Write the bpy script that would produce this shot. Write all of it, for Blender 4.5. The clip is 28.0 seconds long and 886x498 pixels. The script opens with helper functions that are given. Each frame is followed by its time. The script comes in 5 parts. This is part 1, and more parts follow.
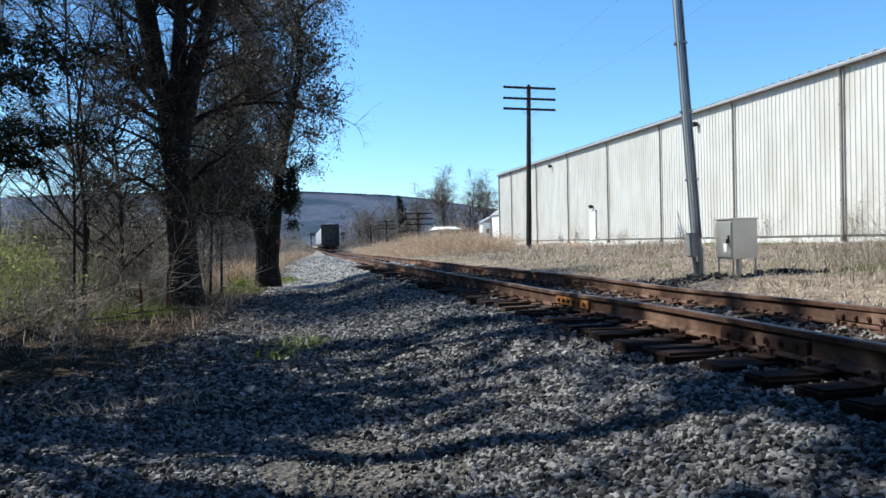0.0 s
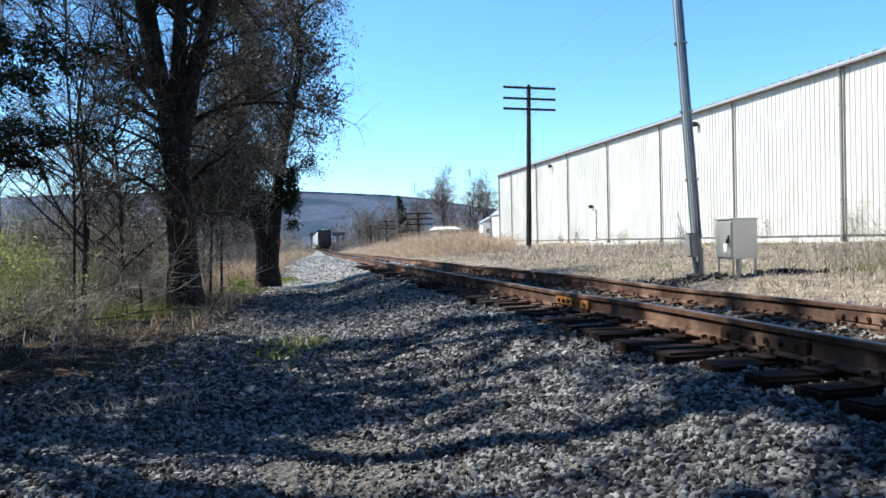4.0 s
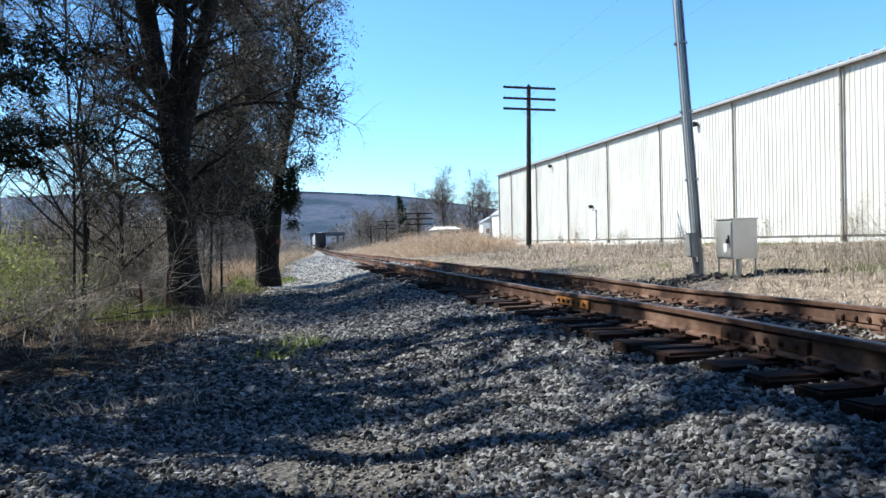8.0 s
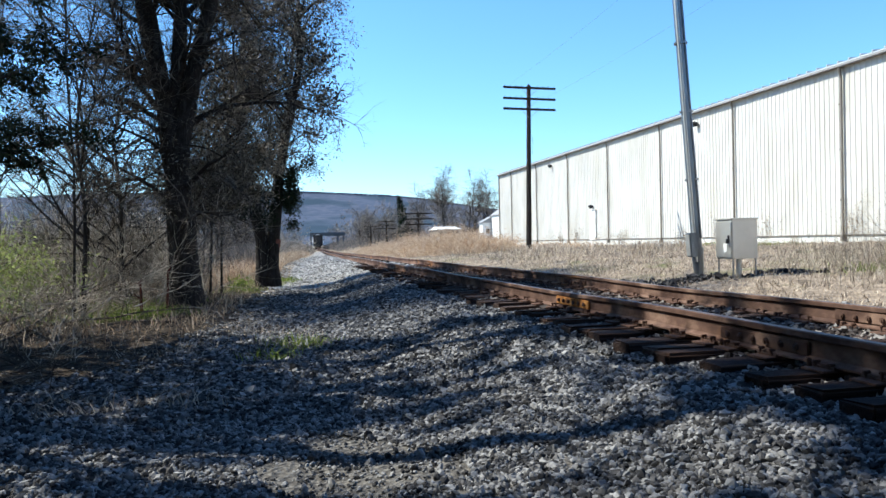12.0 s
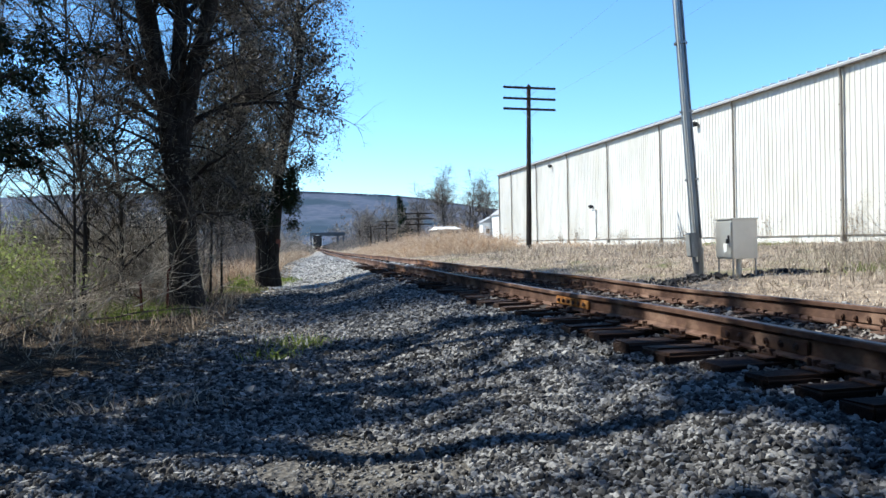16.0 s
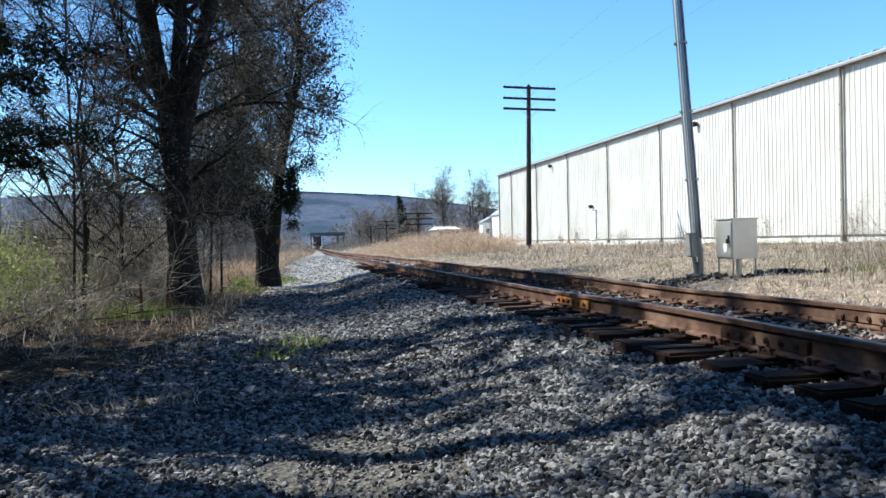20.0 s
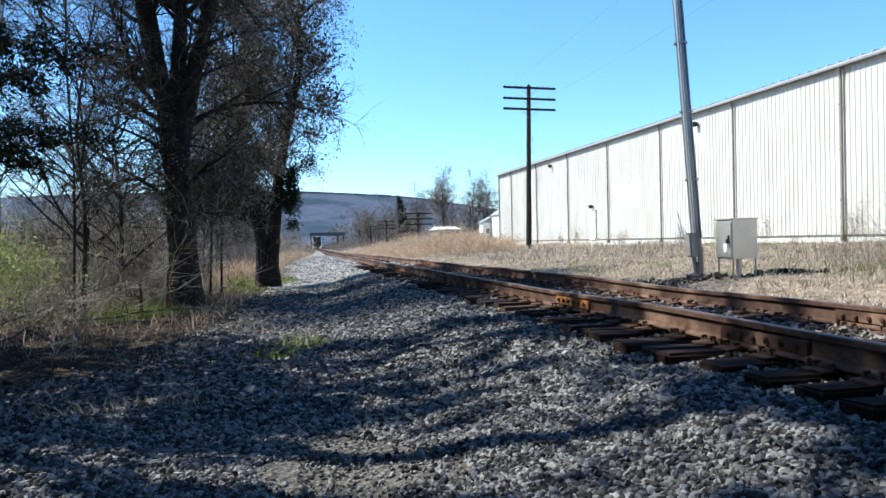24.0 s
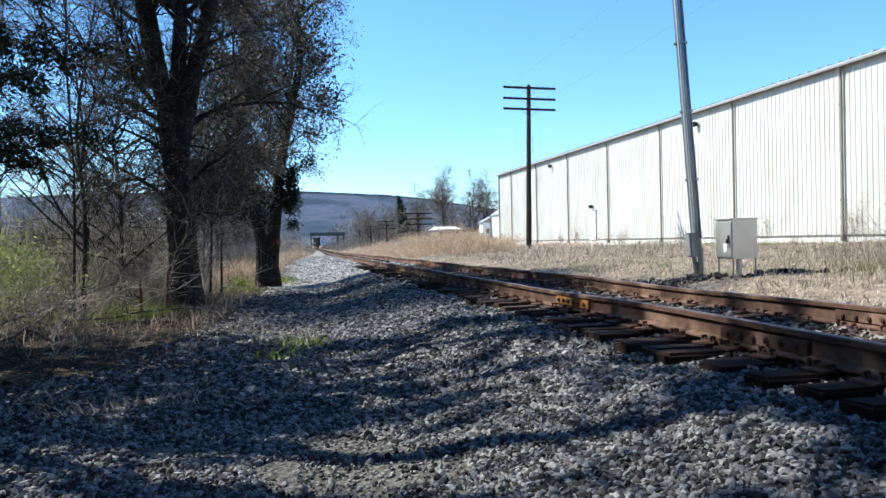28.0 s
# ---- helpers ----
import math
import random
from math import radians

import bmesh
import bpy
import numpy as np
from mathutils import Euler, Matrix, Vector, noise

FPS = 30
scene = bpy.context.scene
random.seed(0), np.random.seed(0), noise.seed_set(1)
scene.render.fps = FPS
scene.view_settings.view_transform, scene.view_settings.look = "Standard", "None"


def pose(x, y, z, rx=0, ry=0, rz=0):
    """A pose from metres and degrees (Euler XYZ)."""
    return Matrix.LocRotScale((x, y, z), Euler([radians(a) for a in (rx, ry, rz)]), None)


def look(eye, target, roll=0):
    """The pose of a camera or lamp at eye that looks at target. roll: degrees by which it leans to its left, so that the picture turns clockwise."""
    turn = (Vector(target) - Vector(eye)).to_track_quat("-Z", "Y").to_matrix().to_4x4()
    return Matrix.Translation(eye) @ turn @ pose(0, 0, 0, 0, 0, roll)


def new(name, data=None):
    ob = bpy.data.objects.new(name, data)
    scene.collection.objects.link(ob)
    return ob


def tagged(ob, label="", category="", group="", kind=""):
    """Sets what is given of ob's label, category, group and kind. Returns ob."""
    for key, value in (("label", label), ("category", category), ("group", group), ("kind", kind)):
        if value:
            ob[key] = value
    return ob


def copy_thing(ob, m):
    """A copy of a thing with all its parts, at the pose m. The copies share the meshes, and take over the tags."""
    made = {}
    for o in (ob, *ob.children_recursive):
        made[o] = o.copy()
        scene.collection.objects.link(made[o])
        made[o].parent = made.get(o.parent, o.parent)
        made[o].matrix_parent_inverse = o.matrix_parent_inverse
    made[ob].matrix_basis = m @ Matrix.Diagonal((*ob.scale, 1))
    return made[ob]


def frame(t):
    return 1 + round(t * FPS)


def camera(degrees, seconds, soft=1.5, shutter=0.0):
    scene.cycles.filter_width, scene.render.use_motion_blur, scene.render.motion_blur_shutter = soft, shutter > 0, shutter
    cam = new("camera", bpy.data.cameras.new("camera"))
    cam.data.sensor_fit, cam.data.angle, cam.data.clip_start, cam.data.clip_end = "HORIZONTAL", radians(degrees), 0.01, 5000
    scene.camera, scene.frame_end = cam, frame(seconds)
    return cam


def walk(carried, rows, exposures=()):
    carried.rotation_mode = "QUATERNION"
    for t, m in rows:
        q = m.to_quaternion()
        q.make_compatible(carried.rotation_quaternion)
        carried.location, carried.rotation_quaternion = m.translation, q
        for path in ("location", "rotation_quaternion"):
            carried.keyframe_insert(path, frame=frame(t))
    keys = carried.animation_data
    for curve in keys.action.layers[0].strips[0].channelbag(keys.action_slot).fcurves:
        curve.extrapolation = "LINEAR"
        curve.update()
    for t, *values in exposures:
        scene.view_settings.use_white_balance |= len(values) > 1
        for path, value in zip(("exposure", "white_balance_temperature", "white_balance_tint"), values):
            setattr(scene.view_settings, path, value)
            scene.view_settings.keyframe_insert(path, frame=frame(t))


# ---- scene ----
# Eye 1.25 m over the gravel path; Y runs along the railway, X to the right across it.
EYE = (0.0, 0.0, 1.25)
cam = camera(60.29, 28.0, soft=1.5)
YAW = radians(11.87)
VIEW = look(EYE, (100 * math.sin(YAW), 100 * math.cos(YAW), 1.25 - 0.96), roll=-1.2)
walk(cam, [(0.0, VIEW), (28.0, VIEW)],
     exposures=[(0.0, 0.80, 5700, 0), (0.5, 0.93, 5700, 0), (1.0, 1.09, 5700, 0), (2.0, 1.13, 5700, 0), (28.0, 1.13, 5700, 0)])

# ---- light: clear spring sky, sun to the left of the line and a little ahead ----
SUN_EL, SUN_AZ = radians(48), radians(-62)
TO_SUN = Vector((math.sin(SUN_AZ) * math.cos(SUN_EL), math.cos(SUN_AZ) * math.cos(SUN_EL), math.sin(SUN_EL)))
world = bpy.data.worlds.new("sky")
scene.world = world
world.use_nodes = True
_w = world.node_tree.nodes
_sky = _w.new("ShaderNodeTexSky")
_sky.sky_type = "NISHITA"
_sky.sun_disc = False
_sky.sun_elevation, _sky.sun_rotation = SUN_EL, SUN_AZ
_sky.air_density, _sky.dust_density, _sky.ozone_density = 1.0, 0.2, 6.0
_deep = _w.new("ShaderNodeHueSaturation")
_deep.inputs["Hue"].default_value, _deep.inputs["Saturation"].default_value, _deep.inputs["Value"].default_value = .499, 1.06, 1.10
world.node_tree.links.new(_sky.outputs[0], _deep.inputs["Color"])
world.node_tree.links.new(_deep.outputs[0], _w["Background"].inputs[0])
_w["Background"].inputs[1].default_value = 0.102
sun_data = bpy.data.lights.new("sun", "SUN")
sun_data.energy, sun_data.angle, sun_data.color = 5.0, radians(0.53), (1.0, 0.88, 0.75)
sun = new("sun", sun_data)
sun.matrix_world = look(TO_SUN * 300, (0, 0, 0))


# ---- materials ----
def material(name, ramp, scale=8.0, rough=0.85, metal=0.0, bump=0.3, detail=6.0, spread=0.0, island=False,
             second=None, second_scale=0.8, second_edge=(0.5, 0.62), bump_scale=None, stretch=(1, 1, 1), voronoi=False,
             translucent=0.0, bump_depth=0.02):
    """Noise-mottled surface: ramp of 2 to 4 colours, a second colour in larger patches, fine relief."""
    m = bpy.data.materials.new(name)
    m.use_nodes = True
    n, l = m.node_tree.nodes, m.node_tree.links
    b = n["Principled BSDF"]
    co = n.new("ShaderNodeTexCoord")
    mp = n.new("ShaderNodeMapping")
    mp.inputs["Scale"].default_value = stretch
    l.new(co.outputs["Object"], mp.inputs[0])
    tex = n.new("ShaderNodeTexNoise")
    tex.inputs["Scale"].default_value, tex.inputs["Detail"].default_value = scale, detail
    tex.inputs["Roughness"].default_value = 0.65
    l.new(mp.outputs[0], tex.inputs["Vector"])
    cr = n.new("ShaderNodeValToRGB")
    el = cr.color_ramp.elements
    while len(el) < len(ramp):
        el.new(0.5)
    for i, c in enumerate(ramp):
        el[i].position = 0.28 + 0.44 * i / (len(ramp) - 1)
        el[i].color = (*c, 1)
    fac = tex.outputs["Fac"]
    if spread:
        src = n.new("ShaderNodeNewGeometry").outputs["Random Per Island"] if island else n.new("ShaderNodeObjectInfo").outputs["Random"]
        mr = n.new("ShaderNodeMapRange")
        mr.inputs["To Min"].default_value, mr.inputs["To Max"].default_value = -spread, spread
        l.new(src, mr.inputs["Value"])
        add = n.new("ShaderNodeMath")
        add.operation = "ADD"
        l.new(fac, add.inputs[0])
        l.new(mr.outputs[0], add.inputs[1])
        fac = add.outputs[0]
    l.new(fac, cr.inputs[0])
    col = cr.outputs[0]
    if second:
        t2 = n.new("ShaderNodeTexNoise")
        t2.inputs["Scale"].default_value, t2.inputs["Detail"].default_value = second_scale, 5
        l.new(mp.outputs[0], t2.inputs["Vector"])
        r2 = n.new("ShaderNodeMapRange")
        r2.inputs["From Min"].default_value, r2.inputs["From Max"].default_value = second_edge
        l.new(t2.outputs["Fac"], r2.inputs["Value"])
        mix = n.new("ShaderNodeMix")
        mix.data_type = "RGBA"
        l.new(r2.outputs[0], mix.inputs[0])
        l.new(col, mix.inputs[6])
        mix.inputs[7].default_value = (*second, 1)
        col = mix.outputs[2]
    l.new(col, b.inputs["Base Color"])
    b.inputs["Roughness"].default_value, b.inputs["Metallic"].default_value = rough, metal
    b.inputs["Specular IOR Level"].default_value = .06 if rough > .72 else .35
    if bump:
        bt = n.new("ShaderNodeTexVoronoi" if voronoi else "ShaderNodeTexNoise")
        bt.inputs["Scale"].default_value = bump_scale or scale * 3
        l.new(mp.outputs[0], bt.inputs["Vector"])
        bn = n.new("ShaderNodeBump")
        bn.inputs["Strength"].default_value, bn.inputs["Distance"].default_value = bump, bump_depth
        l.new(bt.outputs[0], bn.inputs["Height"])
        l.new(bn.outputs[0], b.inputs["Normal"])
    if translucent:
        tr = n.new("ShaderNodeBsdfTranslucent")
        l.new(col, tr.inputs[0])
        ms = n.new("ShaderNodeMixShader")
        ms.inputs[0].default_value = translucent
        l.new(b.outputs[0], ms.inputs[1])
        l.new(tr.outputs[0], ms.inputs[2])
        l.new(ms.outputs[0], n["Material Output"].inputs[0])
    return m


M_STONE = material("crushed_stone", [(.030, .029, .030), (.080, .077, .078), (.132, .128, .128), (.25, .244, .241)], 9, .8, bump=.35, spread=.34, island=True, bump_scale=60, bump_depth=.004)
M_STONE1 = material("crushed_stone_single", [(.030, .029, .030), (.080, .077, .078), (.132, .128, .128), (.25, .244, .241)], 9, .8, bump=.35, spread=.34, bump_scale=60, bump_depth=.004)
# far gravel, its colour lightened to give the look of full sun
M_PATH = material("sun_paled_path_gravel", [(.10, .096, .092), (.21, .203, .195), (.33, .32, .305), (.46, .445, .425)], 9, .85, bump=.3, spread=.34, island=True)
M_GRIME = material("grimy_ballast", [(.022, .018, .017), (.06, .050, .046), (.11, .095, .086), (.24, .22, .20)], 9, .85, bump=.3, spread=.34, island=True)
M_TIE = material("creosoted_wood", [(.014, .009, .008), (.034, .023, .020), (.085, .062, .052)], 5, .8, bump=.6, stretch=(1, 14, 8), spread=.16, second=(.065, .034, .02), second_scale=1.2, second_edge=(.55, .75))
M_RUST = material("rusty_steel", [(.035, .020, .016), (.10, .060, .045), (.25, .165, .12)], 3.2, .8, .1, bump=.4, second=(.23, .115, .055), second_scale=1.1, second_edge=(.60, .72), stretch=(1, .6, 1))
M_HEAD = material("worn_railhead", [(.075, .058, .052), (.12, .10, .095), (.19, .17, .165)], 5, .62, .4, bump=.1, stretch=(1, .1, 1))
M_ORANGE = material("bright_orange_rust", [(.09, .04, .018), (.30, .13, .04), (.50, .27, .09)], 9, .85, bump=.5)
M_WALL = material("cream_wall_sheet", [(.45, .43, .39), (.52, .50, .455), (.57, .55, .505)], 1.1, .6, bump=.04, stretch=(1, 1, .35), second=(.42, .39, .33), second_scale=.6, second_edge=(.5, .8))
M_GUTTER = material("pale_gutter", [(.20, .19, .175), (.28, .265, .25)], 3, .55, bump=.1)
M_TRIM = material("brown_grey_trim", [(.13, .112, .09), (.20, .175, .145)], 3, .6, bump=.1)
M_ROOF = material("galvanised_roof", [(.45, .45, .44), (.58, .58, .56)], 2, .45, .4, bump=.06)
M_CONC = material("painted_concrete", [(.55, .54, .50), (.70, .69, .65)], 4, .9, bump=.3, second=(.36, .33, .27), second_scale=1.2, second_edge=(.55, .8))
M_BARK = material("dark_bark", [(.018, .015, .013), (.038, .032, .028), (.075, .065, .056)], 7, .95, bump=.9, stretch=(3, 3, .6), bump_depth=.05)
M_TWIG = material("grey_twigs", [(.022, .018, .015), (.060, .050, .041), (.19, .16, .13)], 2, .9, bump=0, spread=.25, island=True)
M_BRUSH = material("dry_brush", [(.07, .056, .044), (.25, .205, .155), (.62, .54, .43)], 2, .9, bump=0, spread=.3, island=True)
M_CEDAR = material("cedar_foliage", [(.008, .013, .008), (.017, .025, .013), (.034, .042, .022)], 3, .8, bump=0, spread=.25, island=True, translucent=.05)
M_DEADLEAF = material("withered_foliage", [(.032, .028, .021), (.082, .071, .052), (.22, .19, .145)], 3, .55, bump=0, spread=.3, island=True, translucent=.3)
M_PALE = material("bleached_grass_blades", [(.18, .14, .108), (.37, .30, .23), (.64, .55, .44)], 2, .85, bump=0, spread=.32, island=True, translucent=.3)
M_STRAW = material("dry_grass_blades", [(.28, .19, .125), (.45, .33, .225), (.62, .50, .37)], 2, .85, bump=0, spread=.28, island=True, translucent=.35)
M_GREEN = material("fresh_grass_blades", [(.09, .12, .025), (.18, .23, .05), (.32, .36, .10)], 2, .8, bump=0, spread=.25, island=True, translucent=.25)
M_SOIL = material("dark_soil", [(.03, .028, .028), (.06, .055, .054), (.11, .10, .095)], 6, .95, bump=.3, spread=.3, island=True)
M_BUDS = material("budding_leaves", [(.17, .20, .06), (.28, .32, .10), (.42, .45, .17)], 2, .8, bump=0, spread=.25, island=True, translucent=.3)
M_LEAF = material("fallen_leaves", [(.12, .085, .055), (.25, .19, .125), (.45, .38, .29)], 2, .85, bump=0, spread=.3, island=True)
M_GALV = material("galvanised_steel", [(.16, .175, .20), (.25, .265, .29), (.36, .375, .40)], 5, .38, .9, bump=.08, stretch=(1, 1, .3))
M_ALU = material("aluminium_sheet", [(.56, .54, .50), (.66, .63, .58)], 3, .40, .75, bump=.04)
M_DARKIRON = material("dark_iron", [(.03, .03, .032), (.07, .068, .068)], 8, .7, .3, bump=.2)
M_POLE = material("weathered_pole_wood", [(.018, .014, .012), (.04, .032, .027), (.07, .058, .048)], 3, .9, bump=.6, stretch=(6, 6, .5))
M_WHITE = material("white_paint", [(.68, .68, .66), (.80, .80, .78)], 1.5, .5, bump=.05, second=(.5, .48, .45), second_scale=.5, second_edge=(.55, .85))
# dark car parts; on the ends this colour holds shade as well as grime
M_CARDARK = material("grimy_shaded_car_end", [(.022, .020, .020), (.045, .041, .040), (.085, .078, .074)], 1.4, .8, bump=.2)
M_SLATE = material("grey_shingle", [(.20, .20, .21), (.32, .32, .32)], 3, .9, bump=.3)
M_GLASS = material("window_glass", [(.03, .035, .04), (.05, .055, .06)], 2, .12, bump=0)
# distance haze is put into the ridge and woods colours as blue-grey
M_HILL = material("hazed_forest_slope", [(.044, .058, .092), (.064, .078, .114), (.090, .100, .134)], .05, .95, bump=0, second=(.030, .048, .070), second_scale=.010, second_edge=(.46, .62))
M_HILLTREE = material("far_hazed_woods", [(.052, .068, .106), (.068, .082, .122), (.090, .100, .134)], .02, .95, bump=0, spread=.25, island=True)
# brown of bare growth, lightened and greyed a little for distance haze
M_FARBROWN = material("far_brown_woods", [(.09, .082, .08), (.17, .15, .135), (.28, .24, .205)], .1, .95, bump=0, spread=.3, island=True)
M_RED = material("faded_red_ribbon", [(.10, .035, .025), (.19, .065, .042)], 8, .7, bump=.1)
M_REDWOOD = material("red_rotten_wood", [(.04, .018, .014), (.10, .038, .029), (.18, .075, .056)], 8, .9, bump=.6, stretch=(4, 4, .6))
M_WIRE = material("dark_cable", [(.08, .08, .09), (.14, .14, .15)], 3, .7, bump=0)
M_BRIDGE = material("bridge_girder", [(.075, .085, .10), (.11, .12, .135)], .8, .8, bump=.1)
M_WATER = material("pond_water", [(.03, .04, .05), (.05, .06, .07)], 2, .06, bump=.1)


def ground_material():
    """Gravel by the line, leaf litter under the trees, straw-coloured turf beyond, blended by place and noise."""
    m = bpy.data.materials.new("ground_cover")
    m.use_nodes = True
    n, l = m.node_tree.nodes, m.node_tree.links
    b = n["Principled BSDF"]
    b.inputs["Roughness"].default_value = .95
    b.inputs["Specular IOR Level"].default_value = .05
    co = n.new("ShaderNodeTexCoord").outputs["Object"]

    def noise_ramp(scale, cols, lo=.3, hi=.7):
        t = n.new("ShaderNodeTexNoise")
        t.inputs["Scale"].default_value, t.inputs["Detail"].default_value, t.inputs["Roughness"].default_value = scale, 8, .7
        l.new(co, t.inputs["Vector"])
        r = n.new("ShaderNodeValToRGB")
        e = r.color_ramp.elements
        while len(e) < len(cols):
            e.new(.5)
        for i, c in enumerate(cols):
            e[i].position, e[i].color = lo + (hi - lo) * i / (len(cols) - 1), (*c, 1)
        l.new(t.outputs["Fac"], r.inputs[0])
        return r.outputs[0], t.outputs["Fac"]

    gravel, _ = noise_ramp(26, [(.035, .031, .029), (.09, .083, .076), (.20, .188, .172)])
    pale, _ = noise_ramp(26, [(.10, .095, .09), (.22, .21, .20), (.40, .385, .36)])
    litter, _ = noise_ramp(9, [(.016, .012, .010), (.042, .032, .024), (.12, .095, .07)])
    straw, _ = noise_ramp(4.5, [(.08, .063, .05), (.22, .175, .132), (.38, .31, .235)])
    green, _ = noise_ramp(2.5, [(.09, .10, .04), (.17, .165, .08)])
    _, wob = noise_ramp(.9, [(0, 0, 0), (1, 1, 1)])
    _, patch = noise_ramp(.35, [(0, 0, 0), (1, 1, 1)])
    at = n.new("ShaderNodeAttribute")
    at.attribute_name = "zone"
    sep = n.new("ShaderNodeSeparateColor")
    l.new(at.outputs["Color"], sep.inputs[0])

    def blend(a, c, weight, edge):
        add = n.new("ShaderNodeMath")
        add.operation = "ADD"
        l.new(weight, add.inputs[0])
        l.new(wob, add.inputs[1])
        r = n.new("ShaderNodeMapRange")
        r.inputs["From Min"].default_value, r.inputs["From Max"].default_value = edge
        l.new(add.outputs[0], r.inputs["Value"])
        mix = n.new("ShaderNodeMix")
        mix.data_type = "RGBA"
        l.new(r.outputs[0], mix.inputs[0])
        l.new(a, mix.inputs[6])
        l.new(c, mix.inputs[7])
        return mix.outputs[2]

    # far gravel blends to the lighter tone that carries the full sun
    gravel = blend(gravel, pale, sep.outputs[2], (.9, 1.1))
    turf = blend(straw, green, patch, (1.04, 1.25))
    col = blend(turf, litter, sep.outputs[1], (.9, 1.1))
    col = blend(col, gravel, sep.outputs[0], (.9, 1.1))
    l.new(col, b.inputs["Base Color"])
    v = n.new("ShaderNodeTexVoronoi")
    v.inputs["Scale"].default_value = 22
    l.new(co, v.inputs["Vector"])
    bn = n.new("ShaderNodeBump")
    bn.inputs["Strength"].default_value, bn.inputs["Distance"].default_value = .8, .04
    l.new(v.outputs["Distance"], bn.inputs["Height"])
    l.new(bn.outputs[0], b.inputs["Normal"])
    return m


# ---- building tools ----
def put(name, me, mat, parent=None, label="", m=None):
    ob = new(name, me)
    for x in (mat if isinstance(mat, (list, tuple)) else [mat]):
        if x.name not in me.materials:
            me.materials.append(x)
    if m is not None:
        ob.matrix_basis = m
    if parent:
        ob.parent = parent
    if label:
        ob["label"] = label
    if name in ("twig_growth", "limb_frame", "dead_leafage", "side_growth", "stem_fan", "leafage"):
        ob["kind"] = "stuff"
    return ob


def part(name, bm, mat, parent=None, label="", m=None):
    """One bmesh as one mesh object under a thing or a part."""
    me = bpy.data.meshes.new(name)
    bm.to_mesh(me)
    bm.free()
    return put(name, me, mat, parent, label, m)


def thing(name, label, category, group="", m=None, kind=""):
    ob = new(name)
    ob.empty_display_size = .2
    if m is not None:
        ob.matrix_basis = m
    return tagged(ob, label, category, group, kind)


def raw(name, v, f):
    me = bpy.data.meshes.new(name)
    me.from_pydata(np.asarray(v).tolist(), [], f.tolist() if isinstance(f, np.ndarray) else f)
    return me


def box(sx, sy, sz, c=(0, 0, 0), bevel=0.0, bm=None):
    """A box centred on c, edges bevelled."""
    b = bmesh.new()
    bmesh.ops.create_cube(b, size=1, matrix=Matrix.Translation(c) @ Matrix.Diagonal((sx, sy, sz, 1)))
    if bevel:
        bmesh.ops.bevel(b, geom=b.edges[:], offset=bevel, segments=2, affect="EDGES", clamp_overlap=True)
    return merged(bm, b)


def merged(bm, b):
    if bm is None:
        return b
    me = bpy.data.meshes.new("tmp")
    b.to_mesh(me)
    b.free()
    bm.from_mesh(me)
    bpy.data.meshes.remove(me)
    return bm


def rod(p, q, r0, r1=None, sides=8, bm=None, bevel=0.0):
    """A tapered rod from p to q."""
    p, q = Vector(p), Vector(q)
    b = bmesh.new()
    d = q - p
    mt = Matrix.Translation((p + q) / 2) @ d.to_track_quat("Z", "Y").to_matrix().to_4x4()
    bmesh.ops.create_cone(b, cap_ends=True, segments=sides, radius1=r0, radius2=r0 if r1 is None else r1, depth=d.length, matrix=mt)
    return merged(bm, b)


def unit(a):
    return a / np.maximum(np.linalg.norm(a, axis=-1, keepdims=True), 1e-9)


def tubes(branches, sides=3):
    """Vertices and faces of many tapered tubes; each branch is (points, radii)."""
    groups, V, F, base = {}, [], [], 0
    for p, r in branches:
        groups.setdefault(len(p), []).append((p, r))
    for k, items in groups.items():
        P = np.array([i[0] for i in items], float)
        R = np.array([i[1] for i in items], float)
        T = unit(np.gradient(P, axis=1))
        A = np.where(np.abs(T[..., 2:3]) > .8, np.array([1., 0, 0]), np.array([0., 0, 1]))
        U = unit(np.cross(T, A))
        W = np.cross(T, U)
        ang = np.arange(sides) * 2 * np.pi / sides
        ring = P[:, :, None] + R[:, :, None, None] * (U[:, :, None] * np.cos(ang)[:, None] + W[:, :, None] * np.sin(ang)[:, None])
        B = len(items)
        V.append(ring.reshape(-1, 3))
        idx = base + np.arange(B * k * sides).reshape(B, k, sides)
        a, b_ = idx[:, :-1], idx[:, 1:]
        F.append(np.stack([a, np.roll(a, -1, 2), np.roll(b_, -1, 2), b_], -1).reshape(-1, 4))
        base += B * k * sides
    return np.concatenate(V), np.concatenate(F)


def tube_part(name, branches, mat, parent=None, label="", sides=3, smooth=True):
    v, f = tubes(branches, sides)
    me = raw(name, v, f)
    if smooth:
        me.polygons.foreach_set("use_smooth", np.ones(len(f), bool))
    return put(name, me, mat, parent, label)


def bent(rng, p, d, length, r, n=5, wander=.2, droop=0.0, tip=.25):
    """A wandering tapered shoot: points and radii."""
    pts, d = [np.array(p, float)], np.array(d, float)
    for i in range(n - 1):
        d = d + rng.normal(0, wander, 3) + np.array([0, 0, -droop])
        d = d / np.linalg.norm(d)
        pts.append(pts[-1] + d * length / (n - 1))
    return np.array(pts), r * np.linspace(1, tip, n)


